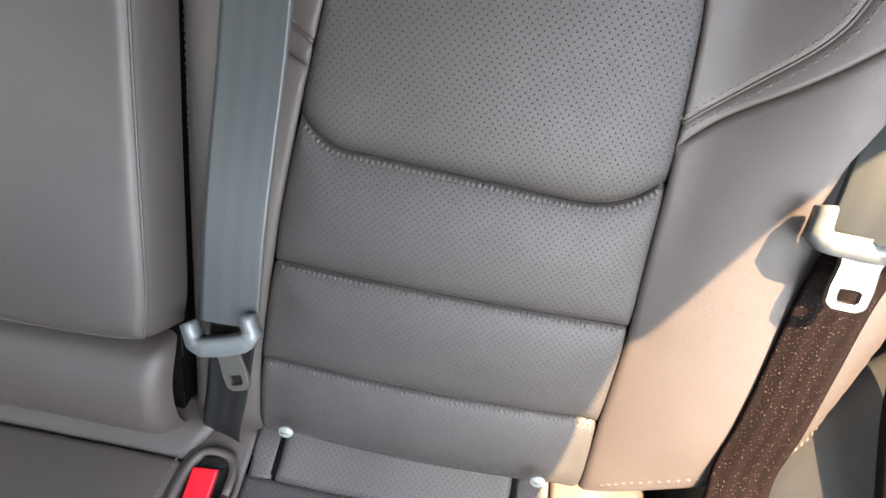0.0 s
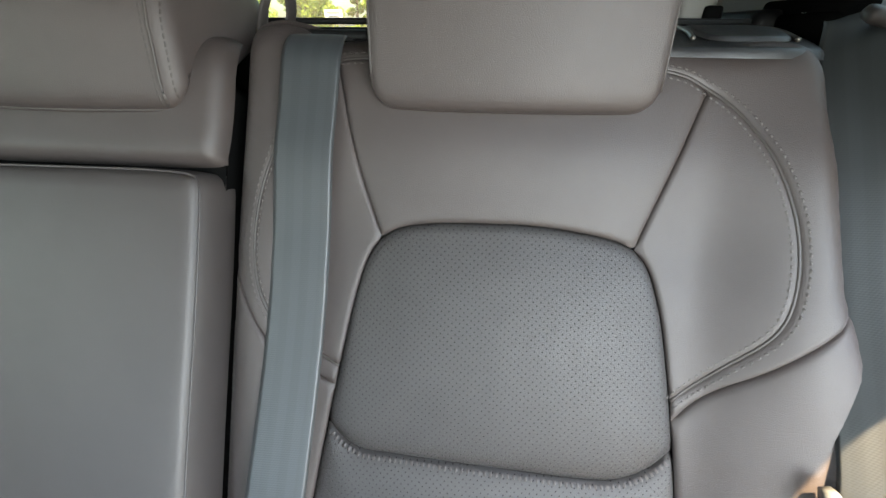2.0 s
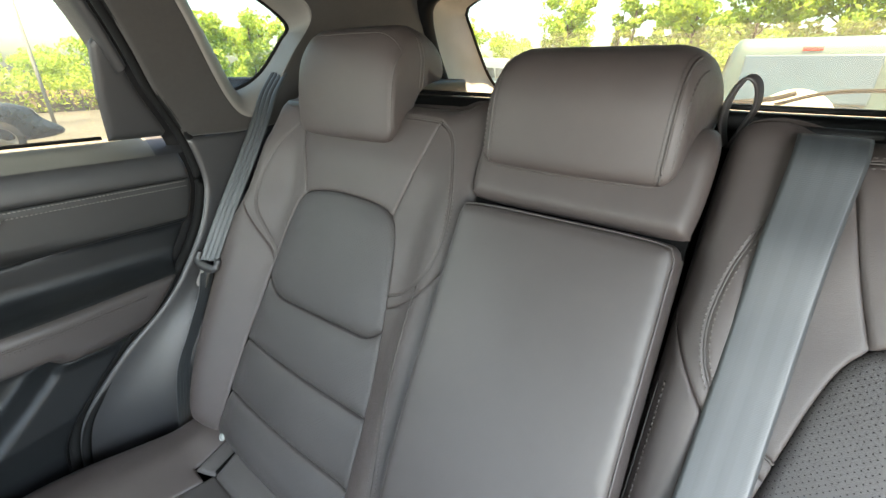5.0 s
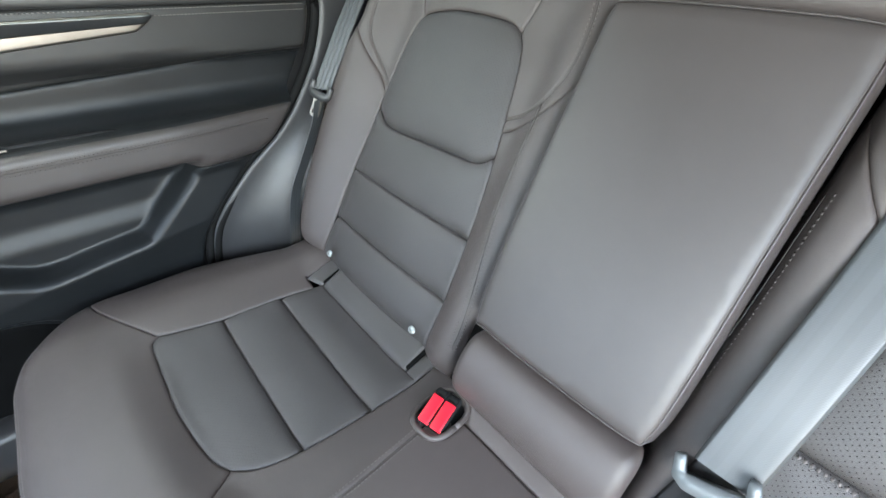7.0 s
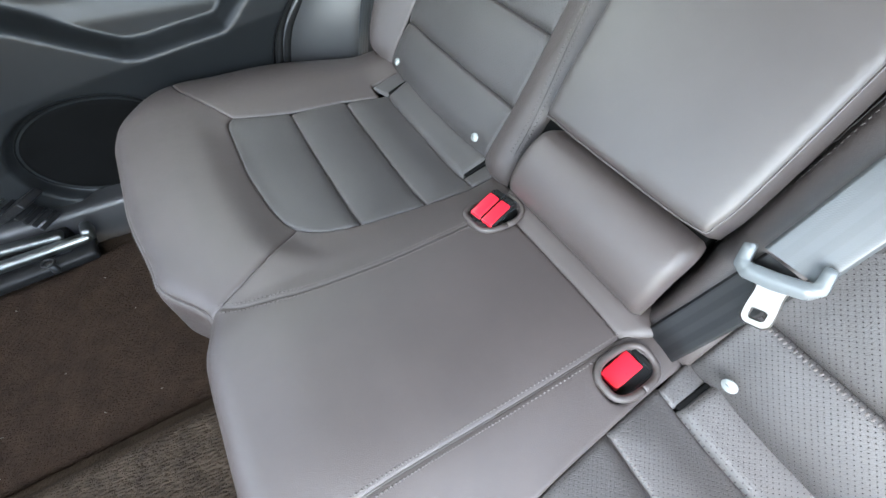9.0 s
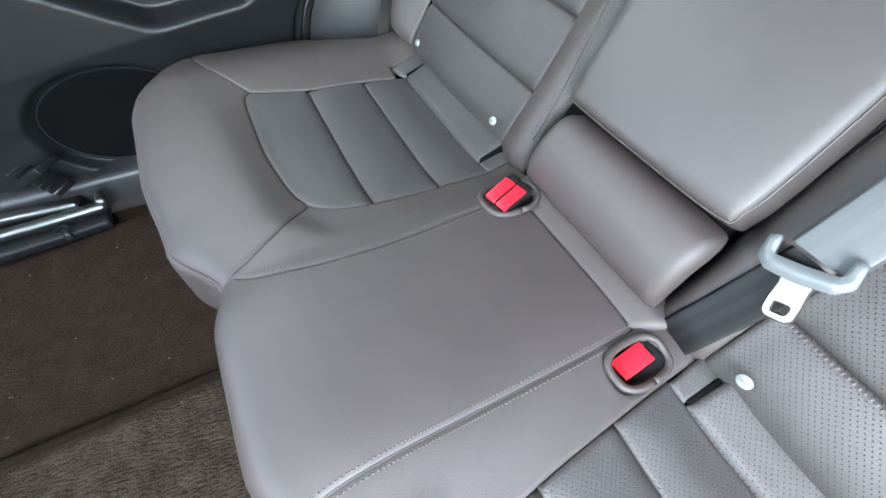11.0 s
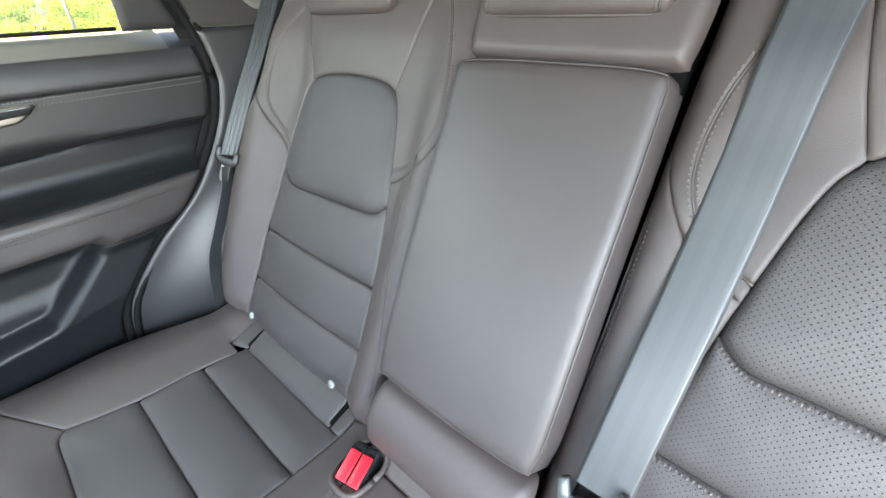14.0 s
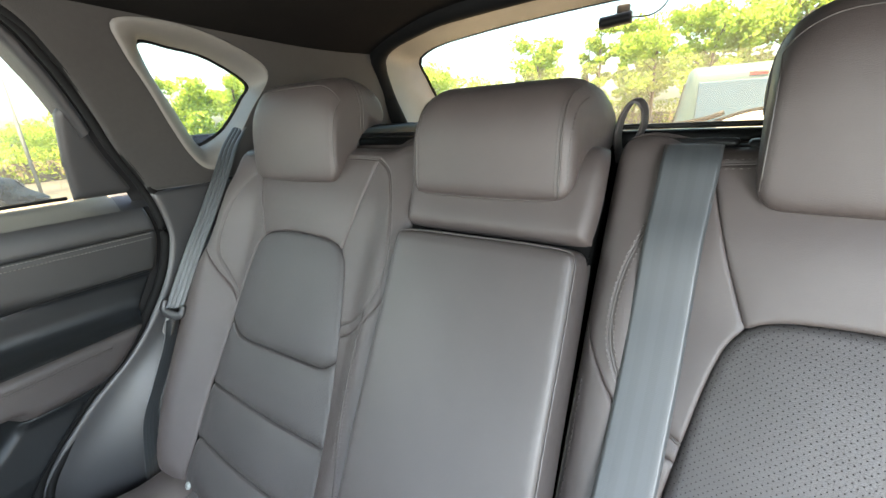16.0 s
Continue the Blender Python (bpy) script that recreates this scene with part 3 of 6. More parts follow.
def recess(s):
    """The dark inset plate in the rear pillar."""
    plate = thing("pillar_vent", (s * 0.70, 0.6, 1.04), "dark inset plate with rounded corners in the pillar trim", "vent", kind="structure")
    out = even(np.array([(0.641, 1.060), (0.638, 1.066), (0.590, 1.090), (0.582, 1.093), (0.562, 1.092), (0.553, 1.088), (0.415, 1.019), (0.410, 1.014), (0.414, 1.010), (0.420, 1.009), (0.525, 1.011), (0.540, 1.014), (0.637, 1.054)]), 0.005, True)
    padded("plate", out, lambda u, v, off: side_surf(s)(u, v, off + 0.008), MATTE, plate, 0.004, 0.006, 0.012)
    loop = np.vstack([out, out[:1]])
    tube("rim", side_surf(s)(loop[:, 0], loop[:, 1], np.full(len(loop), 0.005)), 0.0015, TRIM, plate)


recess(1)


# ==== rear seat: backrests
LEAN_T, LEAN_N, BITE = np.array([0, 0.4656, 0.885]), np.array([0, -0.885, 0.4656]), np.array([0, 0, 0.33])


def back_point(x, s, n):
    return np.stack([x, 0.4656 * s - 0.885 * n, 0.33 + 0.885 * s + 0.4656 * n], 1)


EDGE_S, EDGE_U = [-0.02, 0.03, 0.127, 0.25, 0.347, 0.42, 0.478, 0.55, 0.615, 0.70], [0.655, 0.676, 0.692, 0.702, 0.704, 0.694, 0.674, 0.664, 0.658, 0.655]


def back_height(u, s):
    mid = 0.010 * (1 - ((u - 0.39) / 0.18) ** 2) * smooth(0.20, 0.25, u) * smooth(0.58, 0.53, u)
    low = -0.010 + mid
    outer = 0.038 * smooth(0.545, 0.650, u) * (1 - 0.62 * smooth(0.50, 0.68, s)) * (0.8 + 0.2 * smooth(-0.02, 0.12, s))
    inner = 0.020 * np.exp(-((u - 0.172) / 0.038) ** 2) * (1 - 0.5 * smooth(0.5, 0.68, s))
    top = 0.012 * smooth(0.50, 0.60, s) * smooth(0.15, 0.25, u)
    rim = np.interp(s, EDGE_S, EDGE_U)
    roll = roll_off((u - rim + 0.034) / 0.036, 0.070) + roll_off((0.151 - u) / 0.020, 0.046) + roll_off((s - 0.655 - 0.022 * smooth(0.23, 0.16, u)) / 0.045, 0.045) + roll_off((0.015 - s) / 0.05, 0.03)
    return low + outer + inner + top - roll


INS_L = [(0.212, -0.03), (0.211, 0.0), (0.210, 0.077), (0.215, 0.158), (0.218, 0.191), (0.223, 0.245), (0.235, 0.330), (0.248, 0.406), (0.257, 0.453), (0.267, 0.488), (0.279, 0.508)]
INS_R = [(0.574, -0.03), (0.573, 0.0), (0.568, 0.077), (0.567, 0.113), (0.564, 0.188), (0.556, 0.273), (0.551, 0.330), (0.540, 0.410), (0.531, 0.457), (0.519, 0.492), (0.506, 0.508)]
INS_TOP = [(0.279, 0.508), (0.297, 0.518), (0.326, 0.523), (0.369, 0.525), (0.415, 0.525), (0.457, 0.521), (0.489, 0.515), (0.506, 0.508)]
SEAM_1 = [(0.235, 0.330), (0.250, 0.316), (0.270, 0.307), (0.305, 0.306), (0.403, 0.303), (0.471, 0.300), (0.504, 0.302), (0.530, 0.313), (0.551, 0.330)]
WING = [(0.545, 0.376), (0.582, 0.412), (0.613, 0.448), (0.622, 0.490), (0.618, 0.536), (0.602, 0.586), (0.581, 0.623), (0.555, 0.646), (0.515, 0.660), (0.40, 0.667), (0.29, 0.669), (0.232, 0.668)]
WING_IN = [(0.232, 0.668), (0.206, 0.648), (0.187, 0.606), (0.169, 0.546), (0.165, 0.484), (0.179, 0.437), (0.208, 0.405), (0.244, 0.385)]
LOW_OUT = [(0.5475, 0.358), (0.572, 0.385), (0.610, 0.415), (0.645, 0.447), (0.673, 0.478)]
LOW_IN = [(0.241, 0.366), (0.215, 0.380), (0.180, 0.409), (0.150, 0.456), (0.133, 0.500)]


def clip(line, lo, hi):
    """The stretch of a line, steadily rising in its second number, between two heights."""
    c = curve(line, 0.002)
    k = (c[:, 1] > lo) & (c[:, 1] < hi)
    ends = [[np.interp(t, c[:, 1], c[:, 0]), t] for t in (lo, hi)]
    return np.vstack([[ends[0]], c[k], [ends[1]]])


def outer_back(s, word):
    back = thing("seatback", (s * 0.39, 0.03, 0.35), "dark brown leather outer rear seatback with perforated ribbed centre", "seatback", "rear seatbacks")

    def swell(u, v):
        """The extra girth of the bolster on the side with the open door."""
        return 0.068 * smooth(0.58, 0.69, u) * smooth(0.44, 0.24, v) if s > 0 else 0 * u

    def surf(u, v, off):
        return back_point(s * (u + swell(u, v)), v, back_height(u, v) + off)
    top = curve(INS_TOP, 0.004)
    seam = curve(SEAM_1, 0.004)
    pieces = [
        join(clip(INS_R, 0.330, 0.508), top[::-1], clip(INS_L, 0.330, 0.508)[::-1], seam),
        join(clip(INS_R, 0.190, 0.330), seam[::-1], clip(INS_L, 0.190, 0.330)[::-1]),
        join(clip(INS_R, 0.077, 0.190), clip(INS_L, 0.077, 0.190)[::-1]),
        join(clip(INS_R, -0.028, 0.077), clip(INS_L, -0.028, 0.077)[::-1]),
    ]

    def pleated(u, v, off):
        """The insert sinks softly towards its cross seams."""
        lines = (0.077, 0.190, np.interp(u, seam[:, 0], seam[:, 1]))
        return surf(u, v, off - 0.0024 * sum(np.exp(-((v - h) / np.where(v > h, 0.011, 0.018)) ** 2) for h in lines))
    for k, p in enumerate(pieces):
        padded("insert_panel", p, pleated, PERFORATED, back, 0.0060, 0.010, 0.006, 0.006 if k else 0.009, label="perforated leather insert panel", puff=0.04)
    rows = [np.array(seam)[2:-2] + (0, -0.005)]
    for h in (0.190, 0.077):
        line = np.array([clip(INS_L, 0, h)[-1], clip(INS_R, 0, h)[-1]])
        rows += [line + ((0.009, -0.005), (-0.009, -0.005))]
    stitching(rows, pleated, back, LEATHER, 0.0052, 0.0054, 0.0026, 0.0003, True)
    wing, wing_in = curve(WING, 0.005), curve(WING_IN, 0.005)
    low_out, low_in = curve(LOW_OUT, 0.005), curve(LOW_IN, 0.005)
    k = int(np.argmin(np.linalg.norm(wing - (0.555, 0.644), axis=1)))
    line_out = curve([(0.506, 0.510), (0.529, 0.575), (0.555, 0.644)], 0.005)
    line_in = curve([(0.279, 0.510), (0.255, 0.580), (0.232, 0.668)], 0.005)
    padded("upper_panel", join(line_in, wing[k:][::-1], line_out[::-1], top[::-1]), surf, LEATHER, back, 0.0034, 0.0055, 0.009, 0.003)
    padded("wing_panel", join(clip(INS_R, 0.376, 0.508), line_out, wing[:k + 1][::-1]), surf, LEATHER, back, 0.0032, 0.0055, 0.009, 0.003)
    padded("wing_panel", join(line_in, wing_in, clip(INS_L, 0.385, 0.508)), surf, LEATHER, back, 0.0032, 0.0055, 0.008, 0.002)
    rim = [(0.673, 0.478), (0.663, 0.55), (0.655, 0.615), (0.640, 0.665), (0.610, 0.695), (0.55, 0.700), (0.39, 0.702), (0.22, 0.708), (0.160, 0.708), (0.139, 0.690), (0.134, 0.62), (0.134, 0.500)]
    padded("border_panel", join(low_out, curve(rim, 0.006), low_in[::-1], clip(INS_L, 0.366, 0.385), wing_in[::-1], wing[::-1], clip(INS_R, 0.358, 0.376)[::-1]), surf, LEATHER, back, 0.0032, 0.0055, 0.008)
    if s < 0:
        outer = curve([(0.673, 0.478), (0.693, 0.42), (0.703, 0.347), (0.701, 0.25), (0.691, 0.127), (0.675, 0.03), (0.645, -0.005), (0.60, -0.018), (0.574, -0.022)], 0.006)
    else:
        outer = curve([(0.673, 0.478), (0.693, 0.42), (0.703, 0.347), (0.701, 0.25), (0.697, 0.175), (0.681, 0.118), (0.655, 0.074), (0.620, 0.030), (0.595, 0.0), (0.574, -0.022)], 0.006)
    padded("bolster", join(low_out, outer, clip(INS_R, -0.022, 0.358)), surf, LEATHER, back, 0.0036, 0.006, 0.009, 0.004)
    inner = curve([(0.133, 0.500), (0.134, 0.42), (0.131, 0.33), (0.124, 0.20), (0.119, 0.10), (0.118, 0.0), (0.125, -0.022), (0.16, -0.028), (0.212, -0.028)], 0.006)
    padded("bolster", join(low_in, inner, clip(INS_L, -0.028, 0.366)), surf, LEATHER, back, 0.0036, 0.006, 0.008, 0.002)
    double = [beside(wing[:k + 14], d) for d in (0.0055, -0.0055)] + [beside(wing_in[:-4], d) for d in (0.004, -0.004)]
    double += [beside(wing[k + 14:], d) for d in (0.0055, -0.0055)]
    lean = (lambda t: 0.005 + 0.024 * smooth(0.05, 0.36, t)) if s < 0 else (lambda t: -0.018)
    edge = np.array([(0.1585 - 0.010 * (1 - smooth(0.0, 0.3, t)) + lean(t), t) for t in np.linspace(0.03, 0.42, 60)])
    stitching(double, surf, back, THREAD, 0.0062, 0.0043, 0.0015, 0.0008)
    stitching([edge + (0.004, 0), edge - (0.0075, 0)], surf, back, THREAD, 0.0062, 0.0043, 0.0017, 0.0024 if s < 0 else 0.0010)
    welt = curve([(0.672, 0.40), (0.683, 0.33), (0.682, 0.25), (0.672, 0.127), (0.656, 0.04)], 0.006) if s < 0 else curve([(0.692, 0.30), (0.692, 0.22), (0.688, 0.176), (0.672, 0.124), (0.648, 0.082), (0.613, 0.038), (0.588, 0.008)], 0.006)
    stitching([welt], surf, back, THREAD, 0.0062, 0.0043, 0.0018, 0.0010)
    pipe = edge - (0.0018, 0)
    tube("seam_cord", surf(pipe[:, 0], pipe[:, 1], np.full(len(pipe), 0.0012 if s < 0 else -0.0004)), 0.0011, DARK_THREAD, back)
    # tuck seam between the stitch rows
    for run in (wing, wing_in):
        groove = surf(run[:, 0], run[:, 1], np.full(len(run), -0.0020))
        tube("seam_cord", groove, 0.0016, DARK_THREAD, back)
    # shell behind the cover
    loop = join(curve(rim, 0.01), curve([(0.133, 0.50), (0.124, 0.20), (0.118, 0.0), (0.125, -0.03)], 0.01), [(0.60, -0.03)] if s < 0 else [(0.57, -0.028)], curve([(0.655, 0.0), (0.680, 0.05), (0.698, 0.20), (0.702, 0.30), (0.695, 0.40), (0.673, 0.478)], 0.01) if s < 0 else outer[::-1])
    loop = even(loop, 0.012, True)
    rows = []
    for d, g in ((-0.004, 1.0), (0.03, 1.0), (0.075, 0.995), (0.10, 0.97), (0.105, 0.0)):
        c = np.array([0.39, 0.33])
        q = c + (loop - c) * g
        base = back_height(np.clip(loop[:, 0], 0.122, 0.701), np.clip(loop[:, 1], -0.02, 0.698))
        rows.append(back_point(s * (q[:, 0] + g * swell(loop[:, 0], loop[:, 1])), q[:, 1], (base - 0.004 if d < 0 else np.minimum(base - 0.004, -d - 0.02))))
    sheet("shell", rows, LEATHER, back, closed=True)
    return back


outer_back(-1, "a")
outer_back(1, "b")


def profile_block(name, side_line, half, round_off, mat, parent, centre, flare=None, groove=(), slices=40, label="", tall=None):
    """A padded block: a side profile in y and z drawn across x, its ends rounded over (tall: the share by which they shrink) and its seams drawn in."""
    return profile_rows(name, side_line, half, round_off, 0.2 if tall is None else tall, mat, parent, centre, flare, groove, slices, label)


def profile_rows(name, side_line, half, round_off, tall, mat, parent, centre, flare, groove, slices, label):
    line = even(np.array(curve(side_line, 0.003, True)), 0.006, True)
    t = np.roll(line, -1, 0) - np.roll(line, 1, 0)
    nrm = np.stack([-t[:, 1], t[:, 0]], 1) / np.maximum(np.linalg.norm(t, axis=1), 1e-9)[:, None]
    area = 0.5 * np.sum(line[:, 0] * np.roll(line[:, 1], -1) - np.roll(line[:, 0], -1) * line[:, 1])
    nrm *= 1 if area > 0 else -1           # towards the inside
    a = np.linspace(-1, 1, slices)
    xs = half * np.sin(a * math.pi / 2) ** 1
    for g in groove:
        xs = np.r_[xs, g - 0.003, g, g + 0.003]
    xs = np.unique(np.round(xs, 5))
    rows = []
    middle = line.mean(0)
    for x in xs:
        f = np.clip((abs(x) - (half - round_off)) / round_off, 0, 1)
        draw = sum(0.0022 * math.exp(-((x - g) / 0.0018) ** 2) for g in groove)
        q = middle + (line - middle) * (1 - tall * (1 - math.sqrt(max(1 - f * f, 0)))) + nrm * draw
        k = flare(q) if flare else 1.0
        rows.append(np.stack([centre + x * k * np.ones(len(q)), q[:, 0], q[:, 1]], 1))
    ob = sheet(name, rows, mat, parent, label, closed=True)
    me = ob.data
    bm = bmesh.new()
    bm.from_mesh(me)
    n = len(line)
    bm.verts.ensure_lookup_table()
    for first in (0, (len(rows) - 1) * n):
        bm.faces.new([bm.verts[first + i] for i in range(n)]).smooth = True
    bmesh.ops.recalc_face_normals(bm, faces=bm.faces[:])
    bm.to_mesh(me)
    bm.free()
    return ob, rows, xs


def headrest_pad(rest, cx, half, side_line, top_r, low_r, edge, bow, flare=None):
    """A headrest cushion: side profile drawn across, corners rounded as seen from the front, sides flat with a soft edge."""
    line = even(np.array(curve(side_line, 0.003, True)), 0.005, True)
    t = np.roll(line, -1, 0) - np.roll(line, 1, 0)
    nrm = np.stack([-t[:, 1], t[:, 0]], 1) / np.maximum(np.linalg.norm(t, axis=1), 1e-9)[:, None]
    area = 0.5 * np.sum(line[:, 0] * np.roll(line[:, 1], -1) - np.roll(line[:, 0], -1) * line[:, 1])
    nrm *= 1 if area > 0 else -1
    zb, zt = line[:, 1].min(), line[:, 1].max()
    front = 1 - smooth(line[:, 0].min() + 0.03, line[:, 0].min() + 0.10, line[:, 0])
    steps = [(c, 0.0) for c in np.linspace(0, half - edge, 24)]
    steps += [(half - edge + edge * math.sin(q), edge * (1 - math.cos(q))) for q in np.linspace(0, math.pi / 2, 9)[1:]]
    steps = [(-c, i) for c, i in steps[:0:-1]] + steps
    rows = []
    for x, inset in steps:
        c = abs(x)
        up = top_r * (1 - math.sqrt(1 - min(max((c - half + top_r) / top_r, 0), 1) ** 2))
        dn = low_r * (1 - math.sqrt(1 - min(max((c - half + low_r) / low_r, 0), 1) ** 2))
        q = line + nrm * inset
        z = zb + dn + (q[:, 1] - zb) * (zt - up - zb - dn) / (zt - zb)
        y = q[:, 0] + bow * (c / half) ** 2 * front
        rows.append(np.stack([cx + x * (flare(line) if flare else np.ones(len(line))), y, z], 1))
    ob = sheet("pad", rows, LEATHER, rest, closed=True)
    bm = bmesh.new()
    bm.from_mesh(ob.data)
    bm.verts.ensure_lookup_table()
    n = len(line)
    for first in (0, (len(rows) - 1) * n):
        bm.faces.new([bm.verts[first + i] for i in range(n)]).smooth = True
    bmesh.ops.recalc_face_normals(bm, faces=bm.faces[:])
    bm.to_mesh(ob.data)
    bm.free()
    near = lambda y, z: int(np.argmin(np.hypot(line[:, 0] - y, line[:, 1] - z)))
    return np.array(rows), np.array([x for x, _ in steps]), near


def loop_between(n, a, b, via):
    """Indices round a closed line from a to b, by way of a third."""
    f = [(a + i) % n for i in range((b - a) % n + 1)]
    return f if via in f else [(a - i) % n for i in range((a - b) % n + 1)]


def outer_headrest(s, cx):
    rest = thing("headrest", (cx, 0.36, 0.93), "brown-grey leather outer headrest raised on posts", "headrest", "rear headrests")
    line = [(0.261, 0.896), (0.263, 0.945), (0.269, 0.995), (0.281, 1.030), (0.304, 1.052), (0.345, 1.060), (0.385, 1.054), (0.409, 1.036), (0.413, 1.010), (0.403, 0.994),
            (0.380, 0.986), (0.352, 0.969), (0.331, 0.940), (0.314, 0.905), (0.297, 0.888), (0.273, 0.884)]
    line = [(y, z + (0.004 if s > 0 else 0.0) * float(smooth(0.93, 1.04, np.array(z)))) for y, z in line]
    half = 0.121
    rows, xs, near = headrest_pad(rest, cx, half, line, 0.048, 0.024, 0.011, 0.012)
    n = rows.shape[1]
    low, top, mid = near(0.262, 0.890), near(0.294, 1.050 if s > 0 else 1.046), near(0.266, 0.97)
    up = loop_between(n, low, top, mid)
    lo, hi = 4, len(xs) - 5
    welt = np.vstack([rows[lo][up], rows[lo:hi + 1, top], rows[hi][up[::-1]]])
    tube("welt", even(welt, 0.004), 0.0010, DARK_THREAD, rest, "leather welt round the front face", sides=6)
    under, crown = near(0.352, 0.970), near(0.352, 1.060)
    for d in (-0.004, 0.004):
        ends = []
        for j in (0, len(xs) - 1):
            p, q = rows[j][under], rows[j][crown]
            ends.append(np.array([p + (q - p) * f + ((0.0004 if j else -0.0004), 0, 0) for f in np.linspace(0.06, 1, 14)]))
        seam = np.vstack([ends[0], rows[1:-1, crown], ends[1][::-1]]) + (0, d, 0)
        tube("side_seam", even(seam, 0.005), 0.0010, DARK_THREAD, rest, sides=6)
    for d in (-0.055, 0.055):
        tube("post", [(cx + d, 0.392, 0.90), (cx + d, 0.392, 0.95), (cx + d, 0.390, 1.01)], 0.006, CHROME, rest, "chrome post", sides=12)
        tube("collar", [(cx + d, 0.392, 0.895), (cx + d, 0.392, 0.925), (cx + d, 0.392, 0.932)], 0.013, BLACK, rest, sides=14)
    return rest


outer_headrest(-1, -0.425)
outer_headrest(1, 0.390)


def middle_back():
    back = thing("middle_seatback", (0, 0.03, 0.36), "smooth brown leather middle seatback with fold-down armrest", "seatback", "rear seatbacks")

    def lid(u, v, off):
        n = 0.027 + 0.006 * (1 - (u / 0.15) ** 2) + 0.022 * smooth(0.56, 0.10, v)
        return back_point(u, v, n + off)
    wide = curve([(-0.117, 0.112), (-0.128, 0.18), (-0.139, 0.33), (-0.146, 0.50), (-0.144, 0.548), (-0.126, 0.561), (0.0, 0.563), (0.108, 0.562), (0.126, 0.551), (0.129, 0.52), (0.134, 0.35), (0.140, 0.18), (0.137, 0.125), (0.123, 0.110), (0.0, 0.107), (-0.100, 0.107)], 0.006, True)
    rest = padded("armrest_lid", wide, lid, SMOOTH_LEATHER, back, 0.046, 0.013, 0.009, 0.004, label="smooth leather fold-down armrest")
    rim = np.array([(u, v) for u, v in wide])
    rim = (rim - rim.mean(0)) * (0.952, 0.974) + rim.mean(0)
    rim = np.vstack([rim, rim[:1]])
    tube("lid_seam", lid(rim[:, 0], rim[:, 1], np.full(len(rim), -0.0045)), 0.0012, SMOOTH_LEATHER, back, sides=6)

    def roll(u, v, off):
        c = np.clip((v - 0.047) / 0.055, -1, 1)
        n = 0.022 + 0.030 * np.sqrt(np.maximum(1 - c * c * 0.92, 0))
        return back_point(u + 0.012, v, n + off)
    out = curve([(-0.125, -0.005), (-0.128, 0.05), (-0.122, 0.096), (-0.09, 0.103), (0.0, 0.104), (0.10, 0.104), (0.124, 0.096), (0.128, 0.05), (0.127, -0.005), (0.11, -0.012), (0.0, -0.012), (-0.11, -0.012)], 0.006, True)
    padded("lower_roll", out, roll, LEATHER, back, 0.022, 0.016, 0.008, 0.003)

    def cap(u, v, off):
        n = 0.016 - roll_off((v - 0.645) / 0.06, 0.05)
        return back_point(u, v, n + off)
    out = curve([(-0.143, 0.580), (-0.147, 0.62), (-0.145, 0.66), (-0.13, 0.685), (0.0, 0.69), (0.108, 0.698), (0.127, 0.686), (0.132, 0.64), (0.128, 0.578), (0.115, 0.566), (0.0, 0.565), (-0.126, 0.567)], 0.006, True)
    padded("upper_cushion", out, cap, LEATHER, back, 0.020, 0.016, 0.008, 0.003)
    # dark housing behind the pads
    rows = []
    for n, g in ((-0.004, 1.0), (-0.08, 1.0), (-0.10, 0.9)):
        box = np.array([(-0.137 * g, -0.02), (-0.137 * g, 0.64), (-0.12 * g, 0.66), (0.11 * g, 0.66), (0.127 * g, 0.64), (0.127 * g, -0.02)])
        rows.append(back_point(box[:, 0], box[:, 1], np.full(6, n)))
    sheet("housing", rows, MATTE, back, closed=True)
    box = np.array([(-0.137, -0.02), (-0.137, 0.64), (-0.12, 0.66), (0.11, 0.66), (0.127, 0.64), (0.127, -0.02)])
    link("carcass", mesh_of("carcass", back_point(box[:, 0], box[:, 1], np.full(6, -0.003)), [tuple(range(6))], smooth=False), MATTE, back)

    rest = thing("middle_headrest", (0, 0.35, 0.92), "low brown leather middle headrest resting on the seatback", "headrest", "rear headrests")
    line = [(0.256, 0.893), (0.259, 0.930), (0.265, 0.970), (0.280, 1.000), (0.306, 1.016), (0.350, 1.022), (0.395, 1.014), (0.424, 0.994), (0.434, 0.966), (0.420, 0.942), (0.380, 0.921), (0.335, 0.901), (0.295, 0.883), (0.266, 0.880)]
    flare = lambda q: 1.0 + 0.10 * smooth(0.27, 0.37, q[:, 0])
    cx = -0.017
    rows, xs, near = headrest_pad(rest, cx, 0.120, line, 0.046, 0.022, 0.016, 0.012, flare)
    n = rows.shape[1]
    run = loop_between(n, near(0.262, 0.884), near(0.318, 1.018), near(0.265, 0.97))
    for e in (-1, 1):
        j = int(np.argmin(abs(xs - e * 0.1050)))
        tube("seam_cord", even(rows[j][run], 0.004), 0.0016, DARK_THREAD, rest, sides=6)
        for at in (0.0985, 0.1125):
            j = int(np.argmin(abs(xs - e * at)))
            q = even(rows[j][run], 0.0060)
            c = rows[j].mean(0)
            verts, faces = [], []
            for p0, p1 in zip(q[:-1], q[1:]):
                m, t, out = (p0 + p1) / 2, p1 - p0, ((p0 + p1) / 2 - c) * (0, 1, 1)
                out = out / np.linalg.norm(out)
                w = np.array([0.0013, 0, 0])
                k = len(verts)
                for f in (-0.33, 0.33):
                    verts += [m + t * f - w, m + t * f + out * 0.0011, m + t * f + w]
                faces += [(k, k + 3, k + 4, k + 1), (k + 1, k + 4, k + 5, k + 2)]
            link("stitching", mesh_of("stitching", verts, faces), DARK_THREAD, rest)
